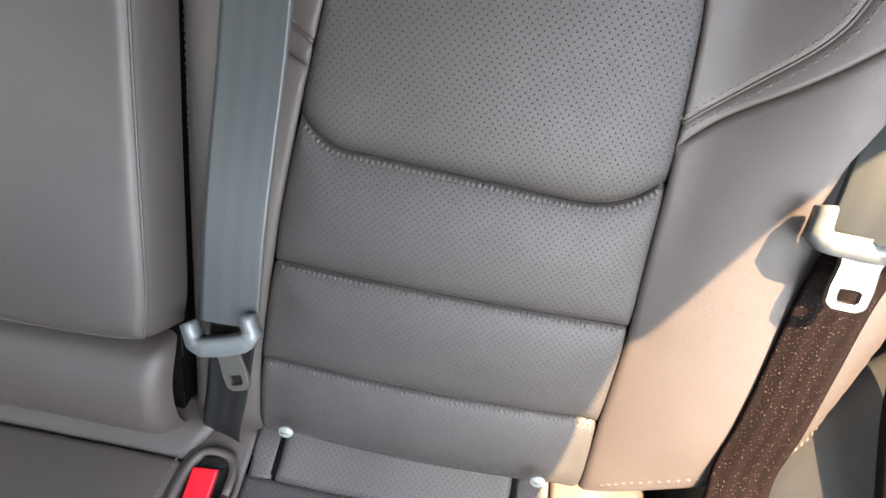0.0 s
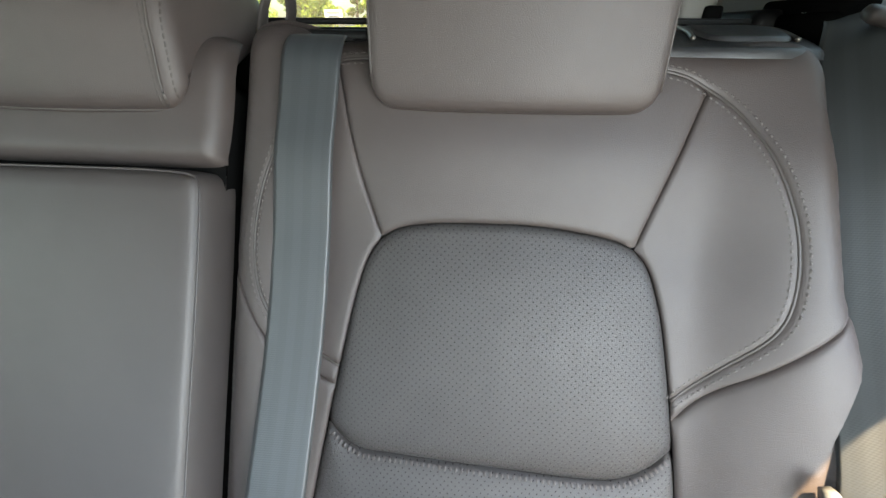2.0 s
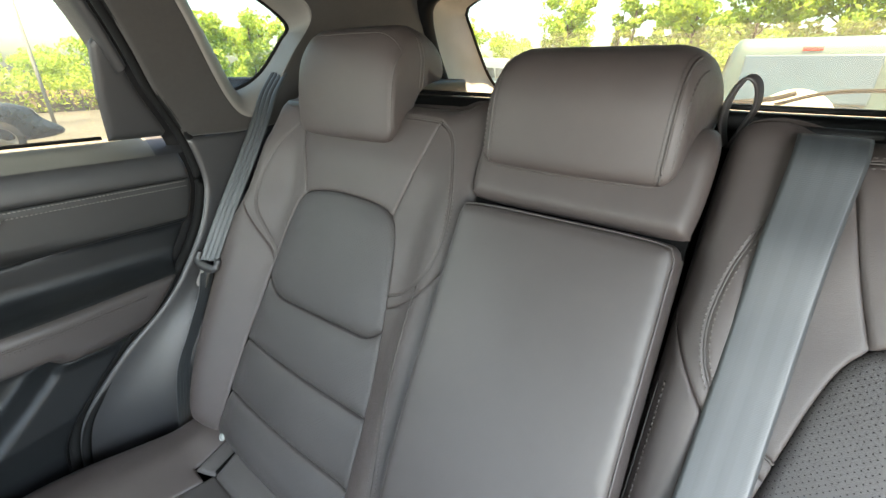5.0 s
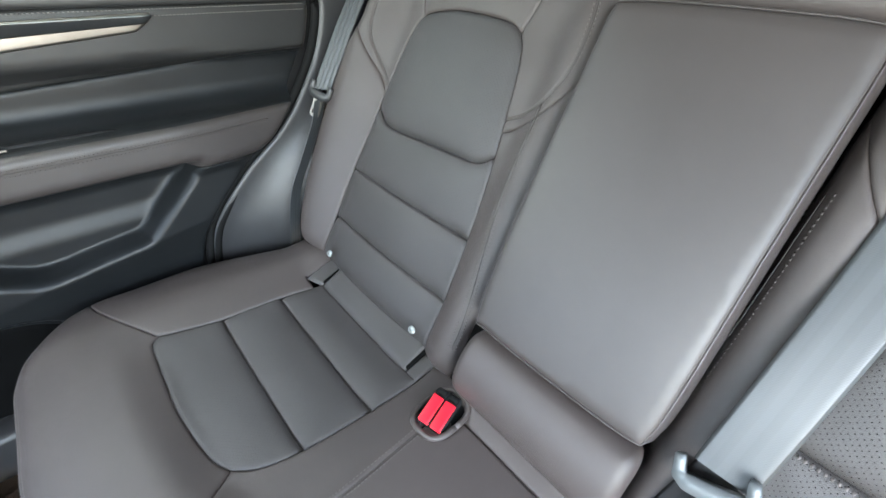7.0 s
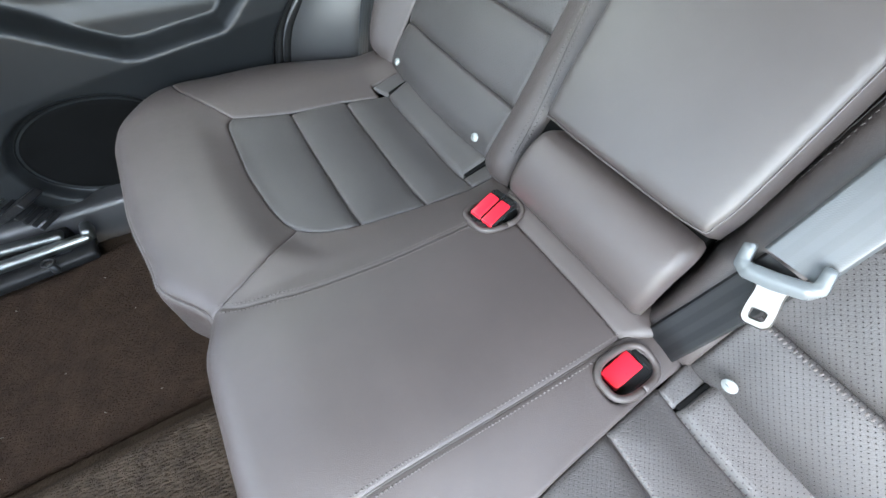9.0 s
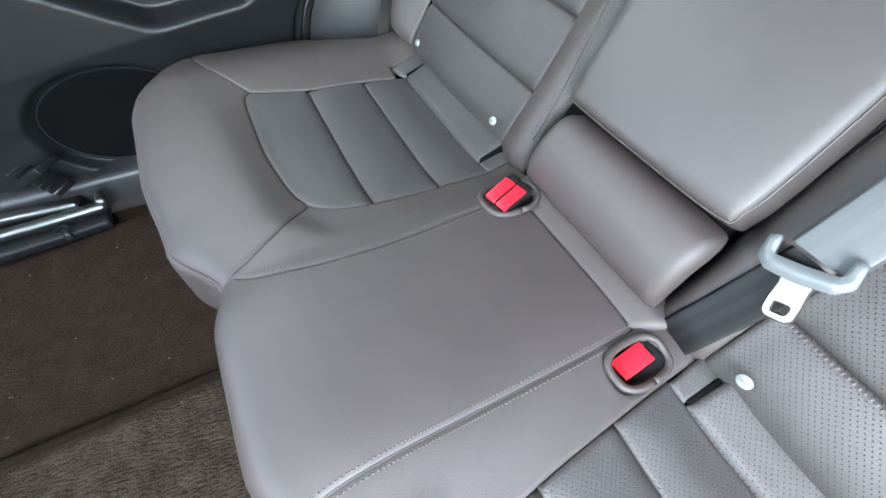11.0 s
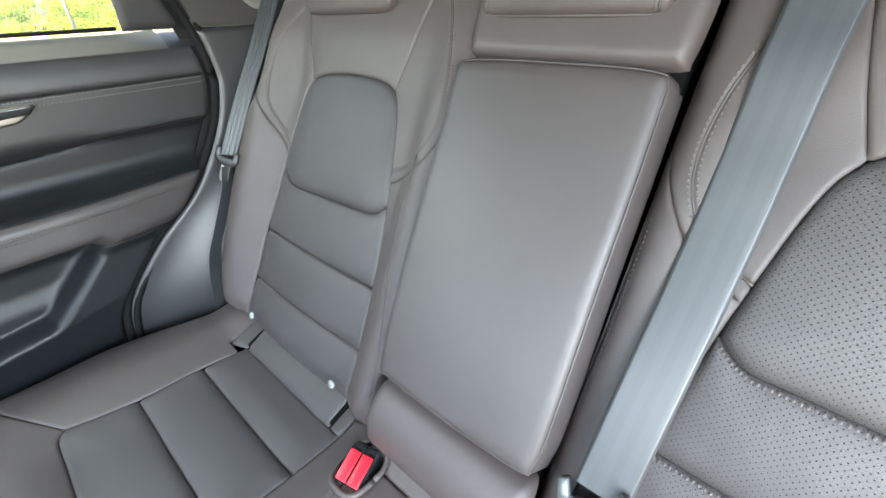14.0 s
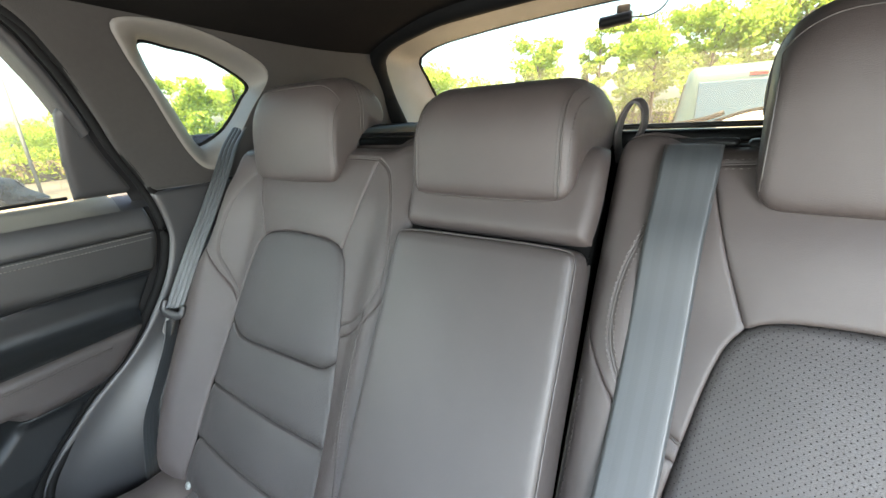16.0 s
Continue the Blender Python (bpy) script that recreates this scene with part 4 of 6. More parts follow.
    low = near(0.264, 0.881)
    tube("lower_welt", even(rows[6:-6, low], 0.004), 0.0018, LEATHER, rest, sides=6)


middle_back()
board = block("seat_partition", (1.40, 0.012, 0.73), (0, 0.3075, 0.603), MATTE, None, bevel=0.004, turn=(-27.7, 0, 0))
tagged(board, "black board behind the rear seatbacks", "partition", kind="structure")


# ==== rear seat: cushion
HX, FRONT, CORNER, ROLL = 0.735, -0.548, 0.165, 0.030
Z_U = [-0.74, -0.62, -0.55, -0.49, -0.25, -0.19, -0.12, -0.05, 0.09, 0.15, 0.22, 0.29, 0.49, 0.55, 0.62, 0.74]
Z_H = [0.298, 0.307, 0.293, 0.281, 0.279, 0.288, 0.309, 0.315, 0.315, 0.310, 0.290, 0.280, 0.281, 0.293, 0.307, 0.298]


def tuck(u):
    """How far the middle's front edge stands back."""
    a = np.abs(u - 0.004)
    return 0.052 * smooth(0.245, 0.145, a) + 0.020 * smooth(0.42, 0.23, a) - 0.012 * smooth(0.145, 0.08, a)


def cushion_z(u, v):
    fine = np.linspace(-0.74, 0.74, 297)
    h = np.convolve(np.pad(np.interp(fine, Z_U, Z_H), 6, mode="edge"), np.ones(13) / 13, "valid")
    z = np.interp(u, fine, h)
    rise = smooth(-0.335, -0.42, v)
    z = z + rise * np.maximum(0.303 - z, 0) * 0.9
    return z + 0.010 * smooth(-0.06, 0.0, v) * smooth(0.12, 0.2, np.abs(u)) - 0.012 * smooth(-0.44, -0.55, v)


def cushion(u, v, off):
    """The bench's skin: flat plan inside, rolled over its front and sides, then straight down."""
    def dist(a, b):
        qx, qy = np.abs(a) - (HX - CORNER), -b - (-FRONT - CORNER)
        return CORNER - np.hypot(np.maximum(qx, 0), np.maximum(qy, 0)) - np.minimum(np.maximum(qx, qy), 0)
    d = dist(u, v)
    gx = (dist(u + 1e-4, v) - dist(u - 1e-4, v)) / 2e-4
    gy = (dist(u, v + 1e-4) - dist(u, v - 1e-4)) / 2e-4
    g = np.hypot(gx, gy) + 1e-9
    gx, gy = gx / g, gy / g
    w = np.maximum(ROLL - d, 0)
    th = np.minimum(w / ROLL, math.pi / 2)
    extra = np.maximum(w - ROLL * math.pi / 2, 0)
    move = w - ROLL * np.sin(th)
    x, y = u + gx * move, v + gy * move
    z = cushion_z(u, v) - ROLL * (1 - np.cos(th)) - extra
    x = x - gx * off * np.sin(th)
    y = y - gy * off * np.sin(th)
    z = z + off * np.cos(th)
    y = y + tuck(x) * smooth(-0.20, -0.45, v)
    x = x * (1 - 0.095 * smooth(-0.27, 0.03, y) * smooth(0.50, 0.72, np.abs(x)))
    return np.stack([x, y, z], 1)


def rim_line(grow, steps=40):
    """Half of the bench's plan outline, from the outer back corner to the middle of the front."""
    hx, fr, c = HX + grow, FRONT - grow, CORNER + grow
    pts = [(hx, y) for y in np.linspace(0.04, fr + c, 30)]
    pts += [(hx - c + c * math.cos(a), fr + c - c * math.sin(a)) for a in np.linspace(0, math.pi / 2, steps)]
    pts += [(x, fr) for x in np.linspace(hx - c, 0.0, 60)]
    return np.array(pts)


def rim_part(a, b, grow):
    r = even(rim_line(grow), 0.005)
    i, j = (int(np.argmin(np.linalg.norm(r - np.array(p), axis=1))) for p in (a, b))
    return r[i:j + 1] if i <= j else r[j:i + 1][::-1]


def pocket_loop(x, y, half_w, half_l, n=63):
    """A rounded oblong in plan."""
    a = np.linspace(0, 2 * math.pi, n, endpoint=False)
    return np.stack([x + np.sign(np.cos(a)) * np.abs(np.cos(a)) ** 0.7 * half_w, y + np.sign(np.sin(a)) * np.abs(np.sin(a)) ** 0.7 * half_l], 1)


def bench():
    seat = thing("seat_cushion", (0, -0.25, 0.02), "brown leather rear bench cushion with perforated ribbed seats", "seat cushion")
    G = -0.002
    for s, ui, seam_pts in ((-1, 0.0, [(0.103, -0.045), (0.101, -0.107), (0.099, -0.226), (0.103, -0.33), (0.110, -0.420), (0.128, -0.490), (0.149, -0.528)]),
                            (1, 0.032, [(0.146, -0.045), (0.144, -0.14), (0.141, -0.26), (0.139, -0.36), (0.138, -0.43), (0.140, -0.490), (0.149, -0.528)])):
        def surf(u, v, off, s=s):
            return cushion(s * u, v, off)
        inner = curve([(0.177 + ui, -0.042), (0.183 + ui, -0.128), (0.196 + ui * 0.9, -0.239), (0.214 + ui * 0.7, -0.305), (0.240 + ui * 0.5, -0.338)], 0.005)
        outer = curve([(0.505, -0.042), (0.522, -0.129), (0.532, -0.239), (0.548, -0.310), (0.557, -0.340)], 0.005)
        front = curve([(0.557, -0.340), (0.540, -0.354), (0.485, -0.357), (0.349, -0.358), (0.275, -0.353), (0.240 + ui * 0.5, -0.338)], 0.005)

        def stretch(line, hi, lo):
            t = line[::-1] if line[0, 1] > line[-1, 1] else line
            k = (t[:, 1] > lo) & (t[:, 1] < hi)
            a, b = ([np.interp(q, t[:, 1], t[:, 0]), q] for q in (lo, hi))
            return np.vstack([[a], t[k], [b]])        # rising
        def pleated(u, v, off, s=s):
            """The insert sinks softly towards its cross seams, further on the rear side of each."""
            sink = sum(np.exp(-((v - h) / np.where(v > h, 0.020, 0.010)) ** 2) for h in (-0.128, -0.239))
            return cushion(s * u, v, off - 0.0030 * sink)
        for hi, lo, shut in ((-0.042, -0.128, False), (-0.128, -0.239, False), (-0.239, -0.338, True)):
            if shut:
                p = join(stretch(inner, hi, -0.3379), stretch(outer, hi, -0.3399)[::-1], front)
            else:
                p = join(stretch(inner, hi, lo), stretch(outer, hi, lo)[::-1])
            padded("insert_panel", p, pleated, PERFORATED, seat, 0.0045, 0.008, 0.006, 0.006, label="perforated leather insert panel", puff=0.04)
        rows = []
        for h in (-0.128, -0.239):
            a, b = stretch(inner, -0.05, h)[0], stretch(outer, -0.05, h)[0]
            line = np.array([a, b])
            rows += [line + ((0.009, 0.005), (-0.009, 0.005))]
        stitching(rows, pleated, seat, LEATHER, 0.0052, 0.0052, 0.0025, 0.0003, True)
        # roll of leather that covers the child-seat anchors
        x0, x1 = 0.212 + 0.88 * ui, 0.500
        def roll(u, v, off, s=s):
            p = cushion(s * u, v, off)
            c = np.clip((v + 0.010) / 0.040, -1, 1)
            p[:, 2] += 0.010 * np.sqrt(np.maximum(1 - c * c, 0)) + 0.016 * smooth(-0.03, 0.03, v)
            return p
        def flat_roll(u, v, off, s=s):
            return roll(u, v, off, s) * (1, 1, 0.25) + cushion(s * u, v, off) * (0, 0, 0.75)
        padded("anchor_roll", [(x0, -0.044), (x1, -0.044), (x1 + 0.002, 0.03), (x0, 0.03)], roll, PERFORATED, seat, 0.010, 0.010, 0.008, label="perforated leather roll along the bite line")
        padded("end_tab", [(0.180 + ui, -0.046), (x0 - 0.0035, -0.044), (x0 - 0.0035, 0.03), (0.172 + ui, 0.03)], flat_roll, PERFORATED, seat, 0.006, 0.006, 0.006)
        padded("end_tab", [(x1 + 0.0045, -0.044), (0.545, -0.060), (0.552, 0.03), (x1 + 0.0055, 0.03)], flat_roll, PERFORATED, seat, 0.006, 0.006, 0.006)
        # outer side, front lobe, inner strip
        seam_out = curve([(0.557, -0.342), (0.615, -0.378), (0.680, -0.410), (HX + G, -0.425)], 0.006)
        side_rim = rim_part((HX + G, 0.03), (HX + G, -0.425), G)
        padded("side_bolster", join([(0.548, -0.06), (0.555, 0.03)], side_rim, seam_out[::-1], stretch(outer, -0.06, -0.340)), surf, LEATHER, seat, 0.0035, 0.006, 0.009, 0.002)
        diag = curve([(0.235 + ui * 0.5, -0.342), (0.205 + ui * 0.4, -0.392), (0.175 + ui * 0.2, -0.462), (0.149, -0.528), (0.140, FRONT - G)], 0.006)
        lobe_rim = rim_part((HX + G, -0.425), (0.140, FRONT - G), G)
        padded("front_lobe", join(front, diag, lobe_rim[::-1], seam_out[::-1]), surf, LEATHER, seat, 0.0035, 0.006, 0.010, 0.002)
        mid = curve(seam_pts, 0.006)
        k = int(np.argmin(np.linalg.norm(diag - mid[-1], axis=1)))
        padded("inner_strip", join([(0.176 + ui, 0.0)], stretch(inner, -0.042, -0.3379)[::-1], diag[:k + 1], mid[::-1], [(seam_pts[0][0], 0.0)]), surf, LEATHER, seat, 0.0032, 0.0055, 0.009, holes=[pocket_loop(0.180, -0.070, 0.0235, 0.0355)] if s > 0 else (), hole_depth=0.004)
        double = [beside(mid, d) for d in (0.006, -0.006)]
        stitching(double, surf, seat, THREAD, 0.0058, 0.0042, 0.0017, 0.0011)
        tube("seam_cord", surf(mid[:, 0], mid[:, 1], np.full(len(mid), -0.0022)), 0.0012, DARK_THREAD, seat)
        # apron under the lobe, with its own stitched edge
        apron = join(rim_part((HX + G, 0.03), (0.10, FRONT - G), G), rim_part((HX + 0.105, 0.03), (0.10, FRONT - 0.105), 0.105)[::-1])
        padded("apron", apron, surf, LEATHER, seat, 0.0035, 0.006, 0.012)
        stitching([rim_part((HX, -0.02), (0.16, FRONT), G - 0.006), rim_part((HX, -0.30), (0.16, FRONT), G + 0.007)], surf, seat, THREAD, 0.0056, 0.0038, 0.0011, 0.0005)
    left = curve([(-0.103, -0.045), (-0.101, -0.107), (-0.099, -0.226), (-0.103, -0.33), (-0.110, -0.420), (-0.128, -0.490), (-0.149, -0.528), (-0.140, FRONT - G)], 0.006)
    right = curve([(0.146, -0.045), (0.144, -0.14), (0.141, -0.26), (0.139, -0.36), (0.138, -0.43), (0.140, -0.490), (0.149, -0.528), (0.140, FRONT - G)], 0.006)
    padded("middle_panel", join(left, [(-0.12, FRONT - 0.10), (0.12, FRONT - 0.10)], right[::-1]), cushion, LEATHER, seat, 0.0032, 0.0055, 0.011, 0.002)

    def strip(u, v, off):
        p = cushion(u, v, off)
        p[:, 2] += 0.012 * smooth(-0.042, -0.01, v)
        return p
    padded("rear_strip", [(-0.102, -0.044), (0.146, -0.044), (0.185, 0.02), (-0.15, 0.02)], strip, LEATHER, seat, 0.007, 0.010, 0.008)
    # base under the skin
    rows = []
    half = even(rim_line(-0.03), 0.02)
    full = np.vstack([half, (half * (-1, 1))[::-1][1:]])
    for z, g in ((0.255, 0.99), (0.10, 0.985), (0.03, 0.93)):
        yy = full[:, 1] + tuck(full[:, 0]) * smooth(-0.20, -0.45, full[:, 1])
        rows.append(np.stack([full[:, 0] * g, yy + 0.02, np.full(len(full), z)], 1))
    sheet("base", rows, BLACK, seat, closed=True)


bench()


def anchor_button(x):
    """White round child-seat tag with a stem hole behind it."""
    b = thing("anchor_tag", (x, -0.008, 0.334), "small round white child-seat anchor tag between cushion and seatback", "anchor tag", "child seat anchors")
    bm = bmesh.new()
    bmesh.ops.create_cone(bm, cap_ends=True, segments=24, radius1=0.0085, radius2=0.0075, depth=0.004)
    bmesh.ops.bevel(bm, geom=[e for e in bm.edges if len(e.link_faces) == 2 and e.calc_face_angle(0) > 0.8], offset=0.0012, segments=2, affect="EDGES")
    m = Matrix.LocRotScale((x, -0.008, 0.343), Euler((radians(60), 0, 0)), (1.0, 0.85, 1.0))
    bm.transform(m)
    disc = part("disc", bm, TAG_WHITE, b)
    bm = bmesh.new()
    bmesh.ops.create_cube(bm, size=1.0)
    bm.transform(m @ Matrix.Translation((0, 0, 0.0022)) @ Matrix.Diagonal((0.008, 0.0016, 0.0006, 1)))
    part("emblem", bm, BUCKLE_GREY, disc)


for bx in (-0.520, -0.236, 0.248, 0.518):
    anchor_button(bx)


def slit(x):
    gap = thing("anchor_slit", (x, -0.01, 0.30), "dark slit in the leather that hides a child-seat anchor", "slit", "anchor slits")
    # matte black block stands in for the shade inside the slit
    block("opening", (0.009, 0.052, 0.012), (x, -0.014, 0.2945), MATTE, gap, bevel=0.003, turn=(20, 0, 0))


for bx in (-0.502, -0.2103, 0.2385, 0.502):
    slit(bx)


def buckle(place, yaw, pitch, double, label):
    """A buckle in its moulded leather pocket."""
    x, y, z = place
    b = thing("seat_buckle", place, label, "buckle", "rear seat buckles")
    m = pose(x, y, z, pitch, 0, yaw)
    half_w, half_l, reach = (0.032, 0.041, 0.003) if double else (0.0245, 0.037, -0.006)
    # the pocket's rolled rim, on the cushion's skin
    loop = pocket_loop(x, y + reach, half_w, half_l)
    px, py = np.vstack([loop, loop[:1]]).T
    ring_pts = cushion(px, py, np.full(64, 0.0))
    ring_pts[:, 2] = np.maximum(ring_pts[:, 2], 0.304) + 0.003 + 0.010 * smooth(-0.042, -0.005, py)
    tube("pocket_rim", ring_pts, 0.0046, LEATHER, b, "rolled leather pocket edge", sides=10)
    sink = 0.004 if double else 0.020
    if sink:
        mid = ring_pts[:-1].mean(0)
        sheet("pocket_wall", [mid + (ring_pts[:-1] - mid) * (g, g, 1) - (0, 0, dz) for g, dz in ((1.0, 0.002), (0.97, 0.012), (0.94, sink + 0.002))], LEATHER, b, closed=True)
    # black floor stands in for the shade deep in the leather pocket
    bm = bmesh.new()
    fan = [bm.verts.new(p) for p in ring_pts[:-1] + (0, 0, 0.0005 - sink)]
    bm.faces.new(fan)
    part("pocket", bm, MATTE, b)

    def bar(name, w, l, h, dx, dy, dz, mat, bevel, parent, tip=0.0):
        bm = bmesh.new()
        bmesh.ops.create_cube(bm, size=1.0)
        for v in bm.verts:
            v.co = Vector((v.co.x * w, v.co.y * l, v.co.z * h + (tip if v.co.y > 0 and v.co.z > 0 else 0)))
        bmesh.ops.bevel(bm, geom=bm.edges[:], offset=bevel, segments=3, profile=0.5, affect="EDGES")
        bm.transform(m @ Matrix.Translation((dx, dy, dz)))
        return part(name, bm, mat, parent)
    n = 2 if double else 1
    for k in range(n):
        off = (k - 0.5) * 0.0215 if double else 0.0
        w = 0.021 if double else 0.040
        case = bar("case", w, 0.060, 0.034, off, 0.004, -0.006, GLOSS_BLACK, 0.004, b)
        bar("release_button", (w - 0.003) if double else w - 0.014, 0.044, 0.010, off if double else off - 0.006, -0.003, 0.011, RED, 0.002, case, 0.001)
        bar("slot", w * 0.7, 0.006, 0.004, off, 0.027, 0.0105, RUBBER, 0.001, case)
        for e in (-1, 1):
            bar("shoulder", 0.0022, 0.050, 0.003, off + e * (w / 2 - 0.0015), 0.003, 0.0118, GLOSS_BLACK, 0.0009, case)
    return b


buckle((-0.099, -0.064, 0.314), 13, 14, True, "pair of black buckles with red release buttons in a leather pocket")
buckle((0.179, -0.062, 0.288), 4, 13, False, "black buckle with a red release button in a leather pocket")
# ==== belts


def tongue(place, ahead, across, mat, group, label, wide=0.048, back_depth=0.0):
    """A plastic belt tongue with its steel blade; ahead: the way that the blade points."""
    f, a = Vector(ahead).normalized(), Vector(across).normalized()
    n = a.cross(f).normalized()
    a = f.cross(n).normalized()
    m = Matrix.Identity(4)
    for i in range(3):
        m[i][0], m[i][1], m[i][2], m[i][3] = a[i], f[i], n[i], place[i]
    t = thing("belt_tongue", place, label, "belt tongue", group)
    w = wide / 2 + 0.010
    bm = bmesh.new()
    line = [(-w - 0.001, -0.018), (-w - 0.002, 0.004), (-w + 0.009, 0.014), (0.0, 0.016), (w - 0.009, 0.014), (w + 0.002, 0.004), (w + 0.001, -0.018), (w - 0.008, -0.020), (w - 0.009, -0.002), (0, -0.001), (-w + 0.009, -0.002), (-w + 0.008, -0.020)]
    fine = even(np.array(line), 0.004, True)
    top = [bm.verts.new((x, y, 0.0065)) for x, y in fine]
    low = [bm.verts.new((x, y, -0.0065)) for x, y in fine]
    bm.faces.new(top)
    bm.faces.new(low[::-1])
    for i in range(len(fine)):
        j = (i + 1) % len(fine)
        bm.faces.new((low[i], low[j], top[j], top[i]))
    sharp = [e for e in bm.edges if len(e.link_faces) == 2 and e.calc_face_angle(0) > 1.2]
    bmesh.ops.bevel(bm, geom=sharp, offset=0.0028, segments=3, profile=0.5, affect="EDGES")
    bmesh.ops.triangulate(bm, faces=[q for q in bm.faces if len(q.verts) > 4])
    bm.transform(m)
    body = part("grip", bm, mat, t)
    for p in body.data.polygons:
        p.use_smooth = True
    blade = [(-0.0150, 0.006), (-0.0125, 0.020), (-0.0138, 0.036), (-0.0132, 0.049), (-0.008, 0.054), (0.008, 0.054), (0.0132, 0.049), (0.0138, 0.036), (0.0125, 0.020), (0.0150, 0.006)]
    hole = [(-0.0055, 0.038), (0.0055, 0.038), (0.0055, 0.046), (-0.0055, 0.046)]

    def surf(u, v, off):
        return np.array([m @ Vector((p, q, o + 0.001)) for p, q, o in zip(u, v, off)])
    ob = padded("blade", even(np.array(blade), 0.002, True), surf, STEEL, t, 0.0006, 0.002, 0.003, holes=[np.array(hole)], label="bare steel blade with a slot")
    mod = ob.modifiers.new("thickness", "SOLIDIFY")
    mod.thickness, mod.offset = 0.0022, -1.0
    return t


def belts():
    # the middle seat's belt, from the guide on the seat's top down to its tongue and into the bite
    x_at = lambda s: np.interp(s, [-0.02, 0.05, 0.14, 0.35, 0.45, 0.585, 0.655, 0.70], [0.176, 0.186, 0.198, 0.206, 0.2085, 0.2095, 0.213, 0.214])

    def belt_line(s0, s1, lift):
        ss = np.linspace(s0, s1, 60)
        x = x_at(ss)
        n = np.maximum(back_height(x, ss), -0.02 + 0 * ss) + lift(ss)
        return back_point(x, ss, n)
    web = thing("middle_belt", (0.2, 0.05, 0.5), "dark grey woven seat belt hanging over the seatback", "seat belt", "rear seat belts")
    up = belt_line(0.138, 0.69, lambda s: 0.010 + 0.018 * smooth(0.45, 0.20, s) + 0.004 * smooth(0.6, 0.69, s))
    top = [(0.214, 0.345, 0.937), (0.214, 0.362, 0.938), (0.214, 0.380, 0.925)]
    ribbon("webbing", even(np.vstack([up, top]), 0.008), (1, 0.04, -0.02), 0.0535, WEB, web, cross=15)
    down = belt_line(-0.02, 0.133, lambda s: 0.006 + 0.012 * smooth(0.02, 0.15, s))
    twist = [(math.cos(a), -0.8 * math.sin(a), 0.3 * math.sin(a)) for a in np.linspace(0.25, 0.05, 60)]
    ribbon("lower_webbing", down, np.array(twist), 0.046, DARK_WEB, web, "dark belt end folded into the seat bite", cross=15, crown=0.002)
    p = belt_line(0.128, 0.135, lambda s: 0.034 + 0 * s)[0]
    tongue(p, (0.36, -0.53, -0.77), (1, 0.08, 0.36), BUCKLE_GREY, "belt tongues", "grey plastic belt tongue with a steel blade")
    guide = thing("belt_guide", (0.22, 0.36, 0.93), "black plastic belt guide set in the seatback's top", "belt guide")
    block("plate", (0.135, 0.060, 0.018), (0.222, 0.370, 0.929), BLACK, guide, bevel=0.007, turn=(-4, 0, 0))
    block("lip", (0.070, 0.012, 0.012), (0.219, 0.349, 0.940), BLACK, guide, bevel=0.005, turn=(-4, 0, 0))
    block("ear", (0.020, 0.030, 0.014), (0.166, 0.352, 0.933), BLACK, guide, bevel=0.006)
    block("ear", (0.020, 0.030, 0.014), (0.270, 0.356, 0.937), BLACK, guide, bevel=0.006)
    # pull loop between the seatbacks
    loop = thing("pull_strap", (0.135, 0.41, 0.93), "dark leather pull loop between the seatbacks", "strap")
    line = curve([(0.128, 0.385, 0.915), (0.120, 0.398, 0.945), (0.122, 0.412, 0.972), (0.132, 0.424, 0.990), (0.144, 0.425, 0.982), (0.148, 0.415, 0.960), (0.141, 0.402, 0.935), (0.134, 0.392, 0.915)], 0.004)
    ribbon("band", line, (0.35, 1.0, 0.25), 0.018, SMOOTH_LEATHER, loop, thick=0.0045, cross=9)
    # outer belts beside the bolsters
    for s in (-1, 1):
        web = thing("outer_belt", (s * 0.69, 0.1, 0.5), "dark grey woven outer seat belt beside the seat", "seat belt", "rear seat belts")
        if s < 0:
            line = curve([(-0.742, 0.370, 0.985), (-0.722, 0.325, 0.945), (-0.703, 0.287, 0.897), (-0.692, 0.226, 0.808), (-0.688, 0.172, 0.730), (-0.688, 0.110, 0.628)], 0.01)
            # gathered lengthwise into four pleats
            for k in range(4):
                ribbon("webbing_pleat", line + np.array((0.90, 0.42, 0.0)) * (k - 1.5) * 0.0105, (0.90, 0.42, 0.0) if k == 3 else (0.62, 0.76, 0.10), 0.0125, WEB, web, cross=7, crown=0.0012)
            low = curve([(-0.690, 0.104, 0.610), (-0.690, 0.088, 0.563), (-0.690, 0.050, 0.490), (-0.690, 0.012, 0.415), (-0.690, -0.012, 0.30), (-0.69, -0.015, 0.27)], 0.01)
            for k in range(4):
                ribbon("folded_webbing", low + (0.004 * k, -0.008 * k + 0.008, 0), (0.5, -0.85, 0.25), 0.012, WEB, web, cross=7)
            tongue((-0.688, 0.106, 0.622), (-0.10, -0.42, -0.90), (0.90, 0.42, 0.0), TRIM, "belt tongues", "dark plastic belt tongue with a steel blade", 0.034)
        else:
            line = curve([(0.705, 0.415, 0.968), (0.700, 0.372, 0.962), (0.676, 0.322, 0.930), (0.672, 0.260, 0.850), (0.673, 0.193, 0.750), (0.664, 0.116, 0.662), (0.661, 0.102, 0.638)], 0.01)
            across = np.array([(0.90 - 0.26 * f, -0.36 - 0.30 * f, 0.20 + 0.1 * f) for f in np.linspace(0, 1, len(line))])
            ribbon("webbing", line, across, 0.050, WEB, web, cross=15)
            ss = np.array([0.315, 0.27, 0.20, 0.14, 0.09])
